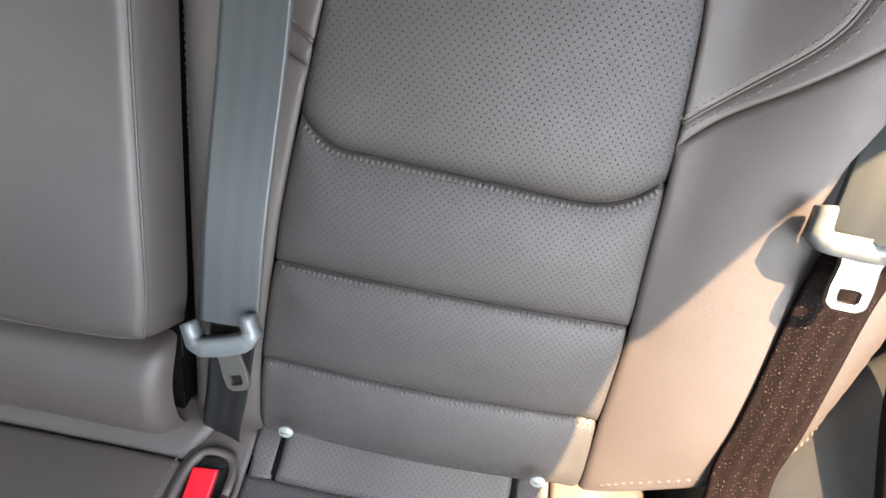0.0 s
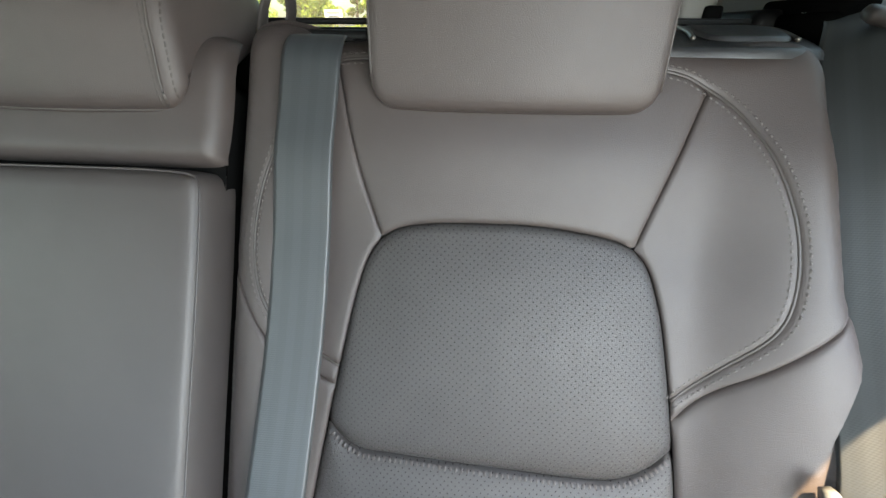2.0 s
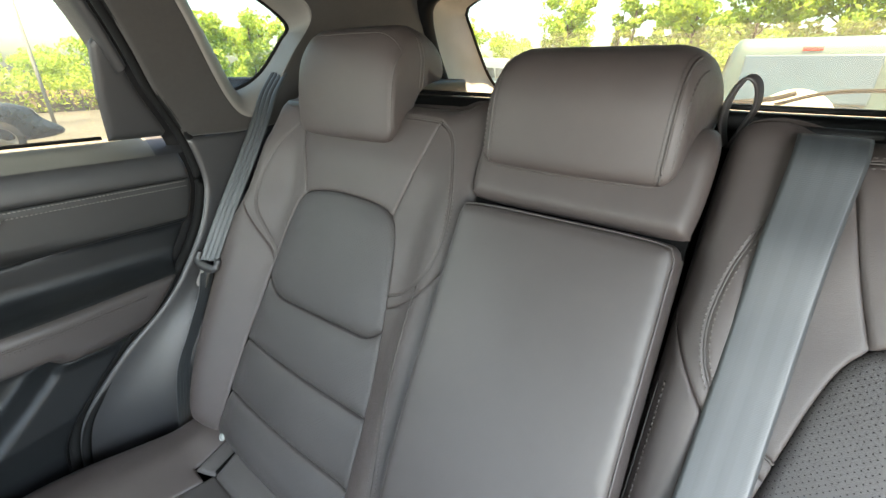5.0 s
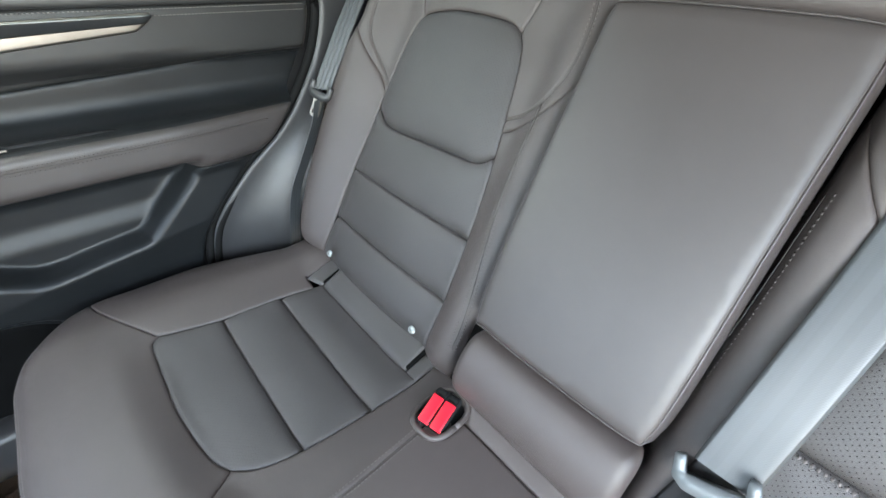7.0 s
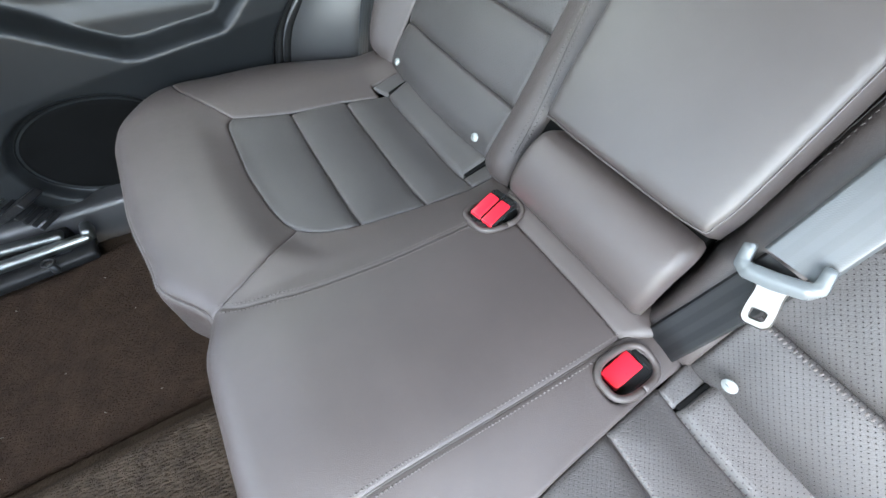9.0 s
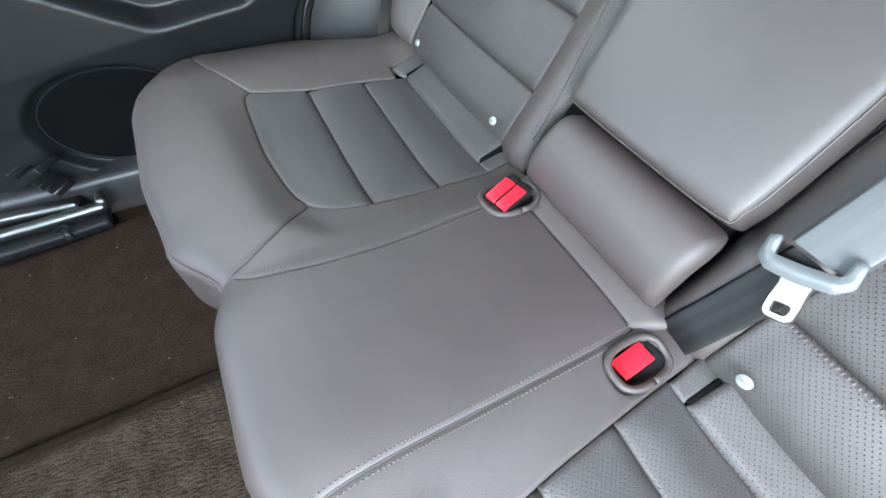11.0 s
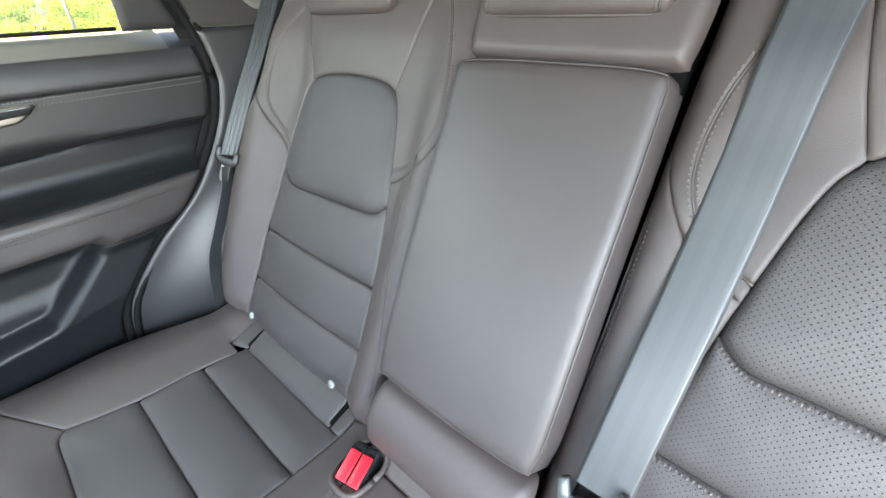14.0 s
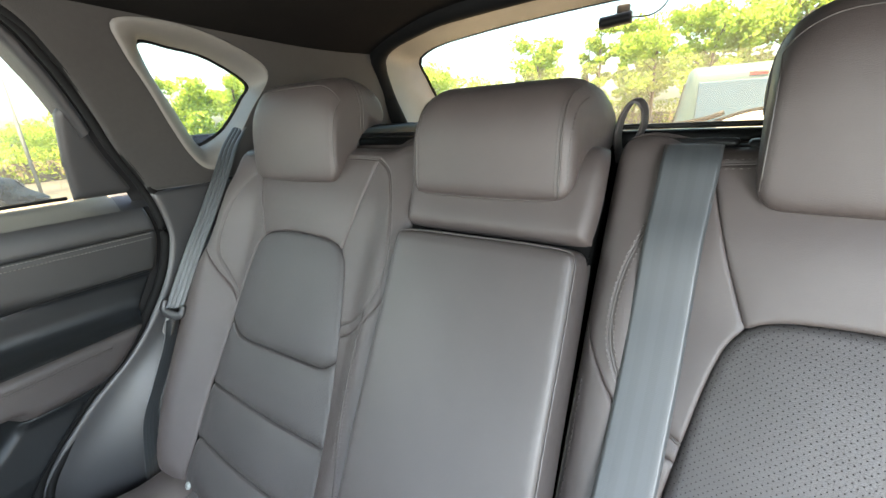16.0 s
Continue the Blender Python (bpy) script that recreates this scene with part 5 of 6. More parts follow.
            on_pad = back_point(np.array([0.680, 0.684, 0.689, 0.691, 0.690]), ss, np.array([0.042, 0.034, 0.032, 0.032, 0.031]))
            low = curve([tuple(p) for p in on_pad] + [(0.692, -0.012, 0.385), (0.685, -0.018, 0.350), (0.677, -0.021, 0.315), (0.668, -0.024, 0.275)], 0.01)
            ribbon("lower_webbing", low, (0.99, -0.09, 0.047), 0.055, MAROON_WEB, web, "dusty maroon-black lower belt", cross=15, crown=0.003)
            tongue((0.667, 0.104, 0.638), (0.04, -0.55, -0.83), (0.95, -0.20, 0.20), BUCKLE_GREY, "belt tongues", "grey plastic belt tongue with a steel blade")
            g = thing("shoulder_guide", (0.70, 0.36, 0.965), "black plastic belt guide at the seat's shoulder", "belt guide")
            block("finger", (0.046, 0.020, 0.013), (0.702, 0.337, 0.955), SMOOTH_LEATHER, g, bevel=0.006, turn=(20, 14, -4))
            block("arm", (0.034, 0.13, 0.024), (0.700, 0.435, 0.966), MATTE, g, bevel=0.008)
            block("slot", (0.060, 0.10, 0.050), (0.706, 0.420, 0.938), MATTE, g, bevel=0.008)
    for s in (-1, 1):
        lever = thing("release_lever", (s * 0.59, 0.37, 0.925), "charcoal plastic seat release lever in its bezel", "release lever", "seat release levers")
        top = lambda u, v, off, s=s: np.stack([s * u, v, 0.9345 + 0.0125 * smooth(0.31, 0.41, v) - 0.004 * smooth(0.62, 0.68, u) + off], 1)
        plan = curve([(0.500, 0.324), (0.535, 0.309), (0.580, 0.301), (0.625, 0.305), (0.655, 0.328), (0.670, 0.382), (0.655, 0.430), (0.60, 0.445), (0.53, 0.440), (0.498, 0.40)], 0.006, True)
        padded("bezel", plan, top, TRIM, lever, 0.008, 0.006, 0.007)
        flap = curve([(0.566, 0.346), (0.60, 0.340), (0.634, 0.345), (0.642, 0.385), (0.628, 0.425), (0.59, 0.428), (0.562, 0.40)], 0.005, True)
        padded("handle", flap, lambda u, v, off: top(u, v, off + 0.005), TRIM, lever, 0.004, 0.005, 0.007)
        for u in (0.556, 0.644):
            q = curve([(u - 0.006, 0.342), (u, 0.375), (u - 0.004, 0.415), (u - 0.016, 0.435)], 0.005)
            tube("indicator", top(q[:, 0], q[:, 1], np.full(len(q), 0.003)), 0.0022, CHROME, lever)


belts()
latch = thing("seat_latch", (0.605, 0.50, 0.94), "pale grey plastic seatback latch housing behind the seat", "latch")
block("housing", (0.050, 0.050, 0.085), (0.605, 0.505, 0.958), TAILGATE, latch, bevel=0.014)
block("slot", (0.020, 0.012, 0.034), (0.622, 0.480, 0.955), MATTE, latch, bevel=0.004)
block("base", (0.062, 0.060, 0.024), (0.610, 0.490, 0.922), TRIM, latch, bevel=0.006)


# ==== rear door
# charcoal plastic, lightened and warmed for the daylight on the ledge
LIT_LEDGE = surface("daylit_charcoal_plastic", (0.050, 0.048, 0.040), (0.060, 0.057, 0.049), 0.5, 8.0, 1100.0, 0.0004)
BAND = surface("charcoal_leatherette", (0.0105, 0.0105, 0.0105), (0.014, 0.014, 0.014), 0.45, 8.0, 900.0, 0.0004)


def door():
    d = thing("rear_door", (-0.82, -0.4, 0.1), "closed rear door card in brown leather, charcoal plastic and silver trim", "door")
    seal = curve(LEFT_TOP + SEAL[3:], 0.006)
    edge_y = lambda z: np.interp(z, seal[::-1, 1], seal[::-1, 0]) - 0.016
    FRONT_Y = -1.02
    # lip of the pocket, and the ridge that runs on from its corner to the rear
    LIP = even(np.array([(-1.1, 0.60), (-0.75, 0.486), (-0.604, 0.417), (-0.526, 0.373), (-0.475, 0.347), (-0.450, 0.342), (-0.420, 0.344), (-0.369, 0.352), (-0.295, 0.361), (-0.278, 0.366), (-0.266, 0.377), (-0.216, 0.425), (-0.156, 0.486), (-0.10, 0.55), (0.2, 0.85)]), 0.004)

    def bulge(u, v):
        """How far the card stands in from its plane."""
        up = 0.020 * smooth(0.87, 0.80, v)
        mid = -0.022 * smooth(0.700, 0.680, v) * smooth(0.585, 0.64, v)
        arm = 0.066 * smooth(0.615, 0.592, v) * smooth(0.478, 0.530, v) * (0.55 + 0.45 * smooth(0.10, -0.20, u))
        u, v = np.atleast_1d(u), np.atleast_1d(v)
        sweep = np.interp(u, LIP[:, 0], LIP[:, 1])
        d = np.concatenate([np.hypot(a[:, None] - LIP[:, 0], b[:, None] - LIP[:, 1]).min(1) for a, b in zip(np.array_split(u, 40), np.array_split(v, 40))]) * np.sign(v - sweep)
        deep = 0.006 * smooth(-0.002, 0.008, d) + 0.040 * smooth(0.006, 0.026, d) + 0.010 * smooth(0.40, 0.445, v) * smooth(0.0, 0.04, d)
        pocket = -deep * smooth(0.535, 0.50, v)
        ridge = np.minimum(sweep, 0.366 + 0.16 * (u + 0.278))
        lip = 0.034 * np.clip(1 - np.maximum(ridge - v, 0) / 0.11, 0, 1) * smooth(0.535, 0.478, v) * smooth(0.02, -0.10, u)
        bottom = 0.022 * smooth(0.30, 0.18, v)
        speaker = -0.026 * smooth(1.0, 0.86, np.hypot((u + 0.60) / 0.17, (v - 0.17) / 0.13))
        return up + mid + arm + pocket + lip + bottom + speaker

    def surf(u, v, off):
        return np.stack([-0.800 + bulge(u, v) + off, u, v], 1)

    def band(z0, z1, wave0=None, wave1=None):
        zz0 = np.array([(y, z0 + (wave0(y) if wave0 else 0)) for y in np.arange(FRONT_Y, 0.3, 0.012)])
        zz1 = np.array([(y, z1 + (wave1(y) if wave1 else 0)) for y in np.arange(FRONT_Y, 0.3, 0.012)])
        zz0 = zz0[zz0[:, 0] < edge_y(zz0[:, 1]) - 0.004]
        zz1 = zz1[zz1[:, 0] < edge_y(zz1[:, 1]) - 0.004]
        ze = np.linspace(zz0[-1, 1], zz1[-1, 1], 24)
        rear = np.stack([edge_y(ze), ze], 1)
        return join(zz0, rear, zz1[::-1])
    ridge = lambda y: 0.055 * (y + 0.0) if y < 0 else 0.03 * y
    padded("upper_card", band(0.782, 0.838), surf, TRIM, d, 0.004, 0.010, 0.014)
    padded("stitched_band", band(0.690, 0.782, ridge), surf, BAND, d, 0.004, 0.010, 0.012, label="charcoal leather band with double stitching")
    padded("hollow_band", band(0.596, 0.690, None, ridge), surf, DOOR_TRIM, d, 0.003, 0.008, 0.010)
    padded("armrest", band(0.503, 0.596), surf, SMOOTH_LEATHER, d, 0.006, 0.016, 0.009, label="brown leather armrest pad with a stitched seam")
    padded("lower_card", band(0.02, 0.503), surf, DOOR_TRIM, d, 0.004, 0.010, 0.0050)
    ys = np.linspace(FRONT_Y + 0.02, 0.135, 120)
    line = np.stack([ys, np.full(120, 0.777)], 1)
    stitching([line, line - (0, 0.010)], surf, d, PALE_THREAD, 0.0060, 0.0042, 0.0016, 0.0010)
    ys = np.linspace(FRONT_Y + 0.02, 0.0, 120)
    line = np.stack([ys, np.full(120, 0.579)], 1)
    stitching([line, line - (0, 0.009)], surf, d, DARK_THREAD, 0.0060, 0.0042, 0.0016, 0.0010)
    tube("seam_cord", surf(line[:, 0], line[:, 1] - 0.0045, np.full(len(line), 0.0)), 0.0012, DARK_THREAD, d, sides=6)
    # silver inlay round the handle
    ys = np.linspace(FRONT_Y, -0.14, 90)
    flat = lambda u, v, off: np.stack([-0.773 + off + 0 * u, u, v], 1)
    out = join([(-1.02, 0.722), (-0.36, 0.727), (-0.172, 0.744), (-0.150, 0.758), (-0.140, 0.772), (-0.36, 0.768), (-1.02, 0.760)])
    padded("silver_trim", out, flat, CHROME, d, 0.004, 0.005, 0.010, label="satin silver inlay")
    upper_band = join([(-1.02, 0.741), (-0.36, 0.746), (-0.156, 0.757), (-0.141, 0.771), (-0.36, 0.768), (-1.02, 0.760)])
    padded("silver_trim", upper_band, lambda u, v, off: flat(u, v, off + 0.004 + 0.5 * (v - 0.745)), WORN_METAL, d, 0.003, 0.003, 0.010, label="darker upper face of the inlay")
    # grip cup in the armrest
    cup = join(curve([(-0.98, 0.592), (-0.60, 0.600), (-0.36, 0.602), (-0.27, 0.600), (-0.245, 0.590), (-0.30, 0.584), (-0.60, 0.580), (-0.98, 0.575)], 0.01, True))
    padded("grip_cup", cup, lambda u, v, off: np.stack([-0.742 + off + 0.25 * (0.59 - v), u, v + 0.006 + 0.3 * off], 1), BLACK, d, 0.006, 0.006, 0.008, label="black grip cup in the armrest")
    block("switch", (0.018, 0.12, 0.008), (-0.745, -0.48, 0.607), BLACK, d, bevel=0.003)
    block("switch_trim", (0.003, 0.12, 0.004), (-0.733, -0.46, 0.603), CHROME, d, bevel=0.001)
    # ledge, pane, its channel, the corner plate and the frame above
    ledge = [[(-0.789 - 0.047 * f - 0.002 * math.sin(f * math.pi), y, 0.834 + 0.036 * f + 0.006 * math.sin(f * math.pi)) for f in np.linspace(0, 1, 8)] for y in np.linspace(FRONT_Y, 0.152, 46)]
    sheet("window_ledge", ledge[:44], LIT_LEDGE, d, "charcoal plastic window ledge")
    # darker colour where the daylight painted on the ledge stops
    sheet("ledge_end", ledge[43:], BAND, d)
    top = lambda y: np.interp(y, [-1.02, -0.5, -0.1, 0.0, 0.045, 0.075], [1.22, 1.22, 1.20, 1.16, 1.110, 1.065])
    lean = lambda z: -0.838 + 0.24 * (z - 0.87)
    ys = np.linspace(FRONT_Y, 0.10, 24)
    pane = [(lean(0.86), y, 0.86) for y in ys] + [(lean(top(y)), y, top(y) + 0.01) for y in ys[::-1]]
    win = link("pane", mesh_of("pane", pane, [tuple(range(len(pane)))], smooth=False), GLASS, d, "clear door window glass")
    win.visible_shadow = False
    plate = [(0.036, 0.868), (0.034, 0.95), (0.040, 1.030), (0.052, 1.045), (0.068, 1.035)] + [(y - 0.012, z) for y, z in seal if 0.868 < z < 1.03] + [(0.130, 0.868)]
    padded("corner_plate", plate, lambda u, v, off: np.stack([lean(v) + 0.040 + off, u, v], 1), TRIM, d, 0.008, 0.014, 0.01, label="charcoal plastic corner plate behind the window")
    frame = [(y, z) for y, z in seal if z > 1.0]
    rows = []
    for y, z in frame + [(-0.25, 1.245), (-0.6, 1.252), (-1.02, 1.252)] if frame[0][1] < frame[-1][1] else frame[::-1] + [(-0.25, 1.245), (-0.6, 1.252), (-1.02, 1.252)]:
        k = 1 if y < -0.11 else 0
        rows.append([(lean(z) + 0.045, y - 0.010, z - 0.004), (lean(z) + 0.052, y - 0.016, z - 0.010), (lean(z) + 0.035, y - (0.026 if not k else 0.024), z - (0.018 if not k else 0.05)), (lean(z) - 0.01, y - (0.030 if not k else 0.024), z - (0.021 if not k else 0.055))])
    sheet("window_frame", rows, TRIM, d)
    deep = lambda z: max(lean(z) + 0.034, -0.804) if z > 0.84 else -0.806
    sheet("seal_carrier", [[(deep(z) + 0.004 * f, y - 0.022 + 0.050 * f, z - 0.010 + 0.022 * f) for f in (0.0, 0.5, 1.0)] for y, z in seal if z > 0.30], BLACK, d)
    tube("rubber_channel", [(lean(0.873) + 0.018, y, 0.873) for y in np.linspace(FRONT_Y, 0.03, 20)], 0.0035, RUBBER, d)
    outer = [[(-0.875, y, z) for y in (FRONT_Y, 0.30)] for z in (0.0, 0.45, 0.862)]
    sheet("outer_skin", outer, BLACK, d, back=0.01)
    speaker = thing("door_speaker", (-0.80, -0.60, 0.17), "round black speaker grille low in the door", "speaker")
    ang = np.linspace(0, 2 * math.pi, 60, endpoint=False)
    loop = np.stack([-0.60 + 0.150 * np.cos(np.r_[ang, 0]), 0.17 + 0.110 * np.sin(np.r_[ang, 0])], 1)
    tube("rim", surf(loop[:, 0], loop[:, 1], np.full(61, 0.0)), 0.0015, MATTE, speaker)
    padded("grille", np.stack([-0.60 + 0.145 * np.cos(ang), 0.17 + 0.105 * np.sin(ang)], 1), lambda u, v, off: surf(u, v, off + 0.004), MATTE, speaker, 0.006, 0.012, 0.012)


door()


def footwell():
    rail = thing("seat_rail", (-0.66, -0.80, 0.0), "black front seat rail end with a silver cover and bolt", "seat rail")
    block("track", (0.070, 0.42, 0.030), (-0.690, -0.960, 0.030), BLACK, rail, bevel=0.006)
    block("strip", (0.052, 0.17, 0.016), (-0.742, -0.806, 0.108), BLACK, rail, "black ribbed cover strip", bevel=0.004, turn=(32, 0, -38))
    for k in range(6):
        f = 0.06 + 0.11 * k
        block("rib", (0.050, 0.006, 0.010), (-0.700 - 0.075 * f, -0.752 - 0.095 * f, 0.079 + 0.062 * f), BLACK, rail, bevel=0.002, turn=(32, 0, -38))
    block("clip", (0.054, 0.006, 0.004), (-0.752, -0.818, 0.127), WORN_METAL, rail, bevel=0.001, turn=(32, 0, -38))
    block("cover", (0.024, 0.250, 0.020), (-0.657, -0.828, 0.046), WORN_METAL, rail, "worn silver rail cover", bevel=0.008, turn=(0, 0, 3))
    block("cover", (0.026, 0.200, 0.016), (-0.688, -0.850, 0.058), WORN_METAL, rail, "worn silver rail cover", bevel=0.006, turn=(0, 0, -4))
    block("cover_end", (0.040, 0.022, 0.030), (-0.676, -0.708, 0.052), WORN_METAL, rail, bevel=0.008, turn=(0, 0, 3))
    block("foot", (0.070, 0.30, 0.026), (-0.655, -0.86, 0.016), BLACK, rail, bevel=0.008, turn=(0, 0, 4))
    turn = np.linspace(0, 2 * math.pi, 25)
    tube("bolt", [(-0.622 + 0.0105 * math.cos(w), -0.785 + 0.0105 * math.sin(w), 0.046) for w in turn], 0.0032, BLACK, rail, sides=8)
    bm = bmesh.new()
    bmesh.ops.create_cone(bm, cap_ends=True, segments=12, radius1=0.008, radius2=0.006, depth=0.024)
    bm.transform(pose(-0.622, -0.785, 0.032, 0, 0, 0))
    part("bolt", bm, TRIM, rail)
    mat = thing("floor_mat", (-0.42, -0.72, 0.0), "thick dark brown loop-pile floor mat with a moulded edge", "floor mat")
    pile = surface("brown_loop_pile", (0.0100, 0.0058, 0.0037), (0.020, 0.0122, 0.0078), 0.95, 30.0, 330.0, 0.006, 0.3, spec=0.1, voronoi=False)
    ribbed = surface("brown_ribbed_pile", (0.017, 0.012, 0.0085), (0.038, 0.028, 0.020), 0.95, 34.0, 360.0, 0.006, 0.3, spec=0.1, voronoi=False)
    for m, depth in ((pile, 0.003), (ribbed, 0.006)):
        nt = m.node_tree
        bsdf = nt.nodes["Principled BSDF"]
        co = nt.nodes.new("ShaderNodeTexCoord").outputs["Object"]
        turned = nt.nodes.new("ShaderNodeMapping")
        turned.inputs["Rotation"].default_value = (0, 0, radians(28))
        turned.inputs["Scale"].default_value = (1.0, 0.42, 1.0)
        nt.links.new(co, turned.inputs["Vector"])
        loops = add(nt, "ShaderNodeTexVoronoi", Scale=240.0)
        nt.links.new(turned.outputs[0], loops.inputs["Vector"])
        was = bsdf.inputs["Normal"].links[0].from_node
        bump(nt, bsdf, maths(nt, "SUBTRACT", 1.0, loops.outputs["Distance"]), 0.9, depth, was)
    out = join(curve([(-0.66, -0.50), (-0.66, -0.64), (-0.645, -0.72), (-0.625, -0.82), (-0.61, -1.10)], 0.02), [(-0.20, -1.10)], [(-0.195, -0.50)])
    padded("carpet_surface", out, lambda u, v, off: np.stack([u, v, 0.004 + off + 0.003 * np.sin(14 * u) * np.sin(11 * v)], 1), pile, mat, 0.012, 0.012, 0.014)
    tunnel = thing("tunnel_mat", (0, -0.8, 0.05), "brown loop-pile mat over the floor tunnel", "floor mat")
    padded("carpet_surface", [(-0.150, -1.15), (0.150, -1.15), (0.150, -0.44), (-0.150, -0.44)], lambda u, v, off: np.stack([u, v, 0.052 + off + 0.0015 * np.sin(14 * u) * np.sin(11 * v) + 0.0012 * np.sin(v * 700) * np.sin(u * 95)], 1), ribbed, tunnel, 0.016, 0.016, 0.006)
    crumbs = bmesh.new()
    rnd = random.Random(4)
    for _ in range(12):
        c = pose(rnd.uniform(-0.58, -0.22), rnd.uniform(-0.95, -0.56), 0.010, rnd.uniform(0, 90), rnd.uniform(0, 90), rnd.uniform(0, 180)) @ Matrix.Diagonal((rnd.uniform(0.002, 0.007), 0.0011, 0.0011, 1))
        bmesh.ops.create_cube(crumbs, size=1.0, matrix=c)
    me = bpy.data.meshes.new("lint")
    crumbs.to_mesh(me)
    crumbs.free()
    tagged(link("lint", me, BUCKLE_GREY), "pale lint and crumbs on the floor mat", "lint", kind="stuff")


footwell()


# ==== outdoors
GROUND = -0.45
ASPHALT = surface("pale_worn_asphalt", (0.065, 0.063, 0.058), (0.095, 0.092, 0.086), 0.9, 0.6, 60.0, 0.01, voronoi=False, spec=0.2)
BARK = surface("grey_brown_bark", (0.10, 0.08, 0.06), (0.17, 0.14, 0.11), 0.9, 6.0, 30.0, 0.02, spec=0.1)


def leaf_material(name, a, b, c):
    m, nt, bsdf = material(name)
    geo = nt.nodes.new("ShaderNodeNewGeometry")
    r = ramp(nt, geo.outputs["Random Per Island"], ((0.0, a), (0.5, b), (1.0, c)))
    nt.links.new(r.outputs[0], bsdf.inputs["Base Color"])
    bsdf.inputs["Roughness"].default_value = 0.7
    bsdf.inputs["Specular IOR Level"].default_value = 0.15
    through_leaf = nt.nodes.new("ShaderNodeBsdfTranslucent")
    nt.links.new(r.outputs[0], through_leaf.inputs[0])
    mix = nt.nodes.new("ShaderNodeAddShader")
    nt.links.new(bsdf.outputs[0], mix.inputs[0])
    nt.links.new(through_leaf.outputs[0], mix.inputs[1])
    nt.links.new(mix.outputs[0], nt.nodes["Material Output"].inputs[0])
    return m


LEAF = leaf_material("fresh_green_leaves", (0.140, 0.205, 0.030), (0.165, 0.225, 0.036), (0.190, 0.235, 0.046))
HEDGE_LEAF = leaf_material("yellow_green_hedge_leaves", (0.150, 0.205, 0.026), (0.178, 0.218, 0.032), (0.195, 0.225, 0.042))

xs = np.r_[-150, -60, -25, -10, -4, 0, 4, 10, 25, 60, 150]
tagged(sheet("ground", [[(x, y, GROUND) for x in xs] for y in xs], ASPHALT), "pale sunlit asphalt of the car park", "ground", kind="structure")


def leaves(name, centres, spreads, count, size, mat, parent, seed, label=""):
    """Many small folded leaves scattered through clumps."""
    rnd = np.random.RandomState(seed)
    k = rnd.randint(0, len(centres), count)
    dirs = rnd.normal(size=(count, 3))
    dirs /= np.linalg.norm(dirs, axis=1)[:, None]
    rad = rnd.uniform(0.45, 1.0, count) ** 0.6
    c = np.array(centres)[k] + dirs * rad[:, None] * np.array(spreads)[k]
    verts, faces = [], []
    for p in c:
        a = rnd.normal(size=3)
        a /= np.linalg.norm(a)
        b = np.cross(a, rnd.normal(size=3))
        b /= np.linalg.norm(b)
        n = np.cross(a, b)
        s = size * rnd.uniform(0.6, 1.3)
        i = len(verts)
        verts += [p - a * s, p + b * s * 0.5, p + a * s, p - b * s * 0.5 + n * s * 0.15]
        faces += [(i, i + 1, i + 2), (i, i + 2, i + 3)]
    return link(name, mesh_of(name, verts, faces, smooth=False), mat, parent, label)


def tree(seed, height, wide, bare, label, slim=False):
    rnd = random.Random(seed)
    t = thing("tree", (0, 0, 0), label, "tree", "trees round the car park")
    lean = [rnd.uniform(-0.04, 0.04) * height for _ in range(2)]
    trunk = curve([(0, 0, -0.1), (lean[0] * 0.3, lean[1] * 0.3, height * 0.3), (lean[0], lean[1], height * 0.85)], 0.15)
    n = len(trunk)
    rows = []
    for j, p in enumerate(trunk):
        r = height * 0.022 * (1 - 0.8 * j / n)
        rows.append([(p[0] + r * math.cos(w), p[1] + r * math.sin(w), p[2]) for w in np.linspace(0, 2 * math.pi, 9)[:-1]])
    sheet("trunk", rows, BARK, t, closed=True)
    centres, spreads = [], []
    for k in range(9 if slim else 14):
        f = bare + (0.9 - bare) * k / (8 if slim else 13)
        root = trunk[min(n - 1, int(f * n))]
        a = k * 2.4 + rnd.uniform(-0.4, 0.4)
        reach = wide * (0.5 if slim else 1.0) * rnd.uniform(0.55, 1.0) * math.sin(min(1, (1.08 - f) / (1.05 - bare) + 0.25) * math.pi * 0.62)
        tip = root + np.array([math.cos(a) * reach, math.sin(a) * reach, reach * rnd.uniform(0.35, 0.8)])
        tube("limb", even(np.array([root, (root + tip) / 2 + (0, 0, 0.08 * reach), tip]), 0.3), height * 0.005, BARK, t, sides=5)
        for q in (0.55, 1.0):
            for _ in range(2):
                c = root + (tip - root) * q + np.array([rnd.uniform(-0.3, 0.3) * wide * 0.5 for _ in range(3)])
                centres.append(c)
                s = wide * rnd.uniform(0.20, 0.38) * (0.7 if slim else 1.0)
                spreads.append((s, s, s * 0.75))
    centres.append(trunk[-1])
    spreads.append((wide * 0.3, wide * 0.3, wide * 0.4))
    leaves("crown", centres, spreads, 2600 if slim else 5200, 0.12, LEAF, t, seed)
    return t


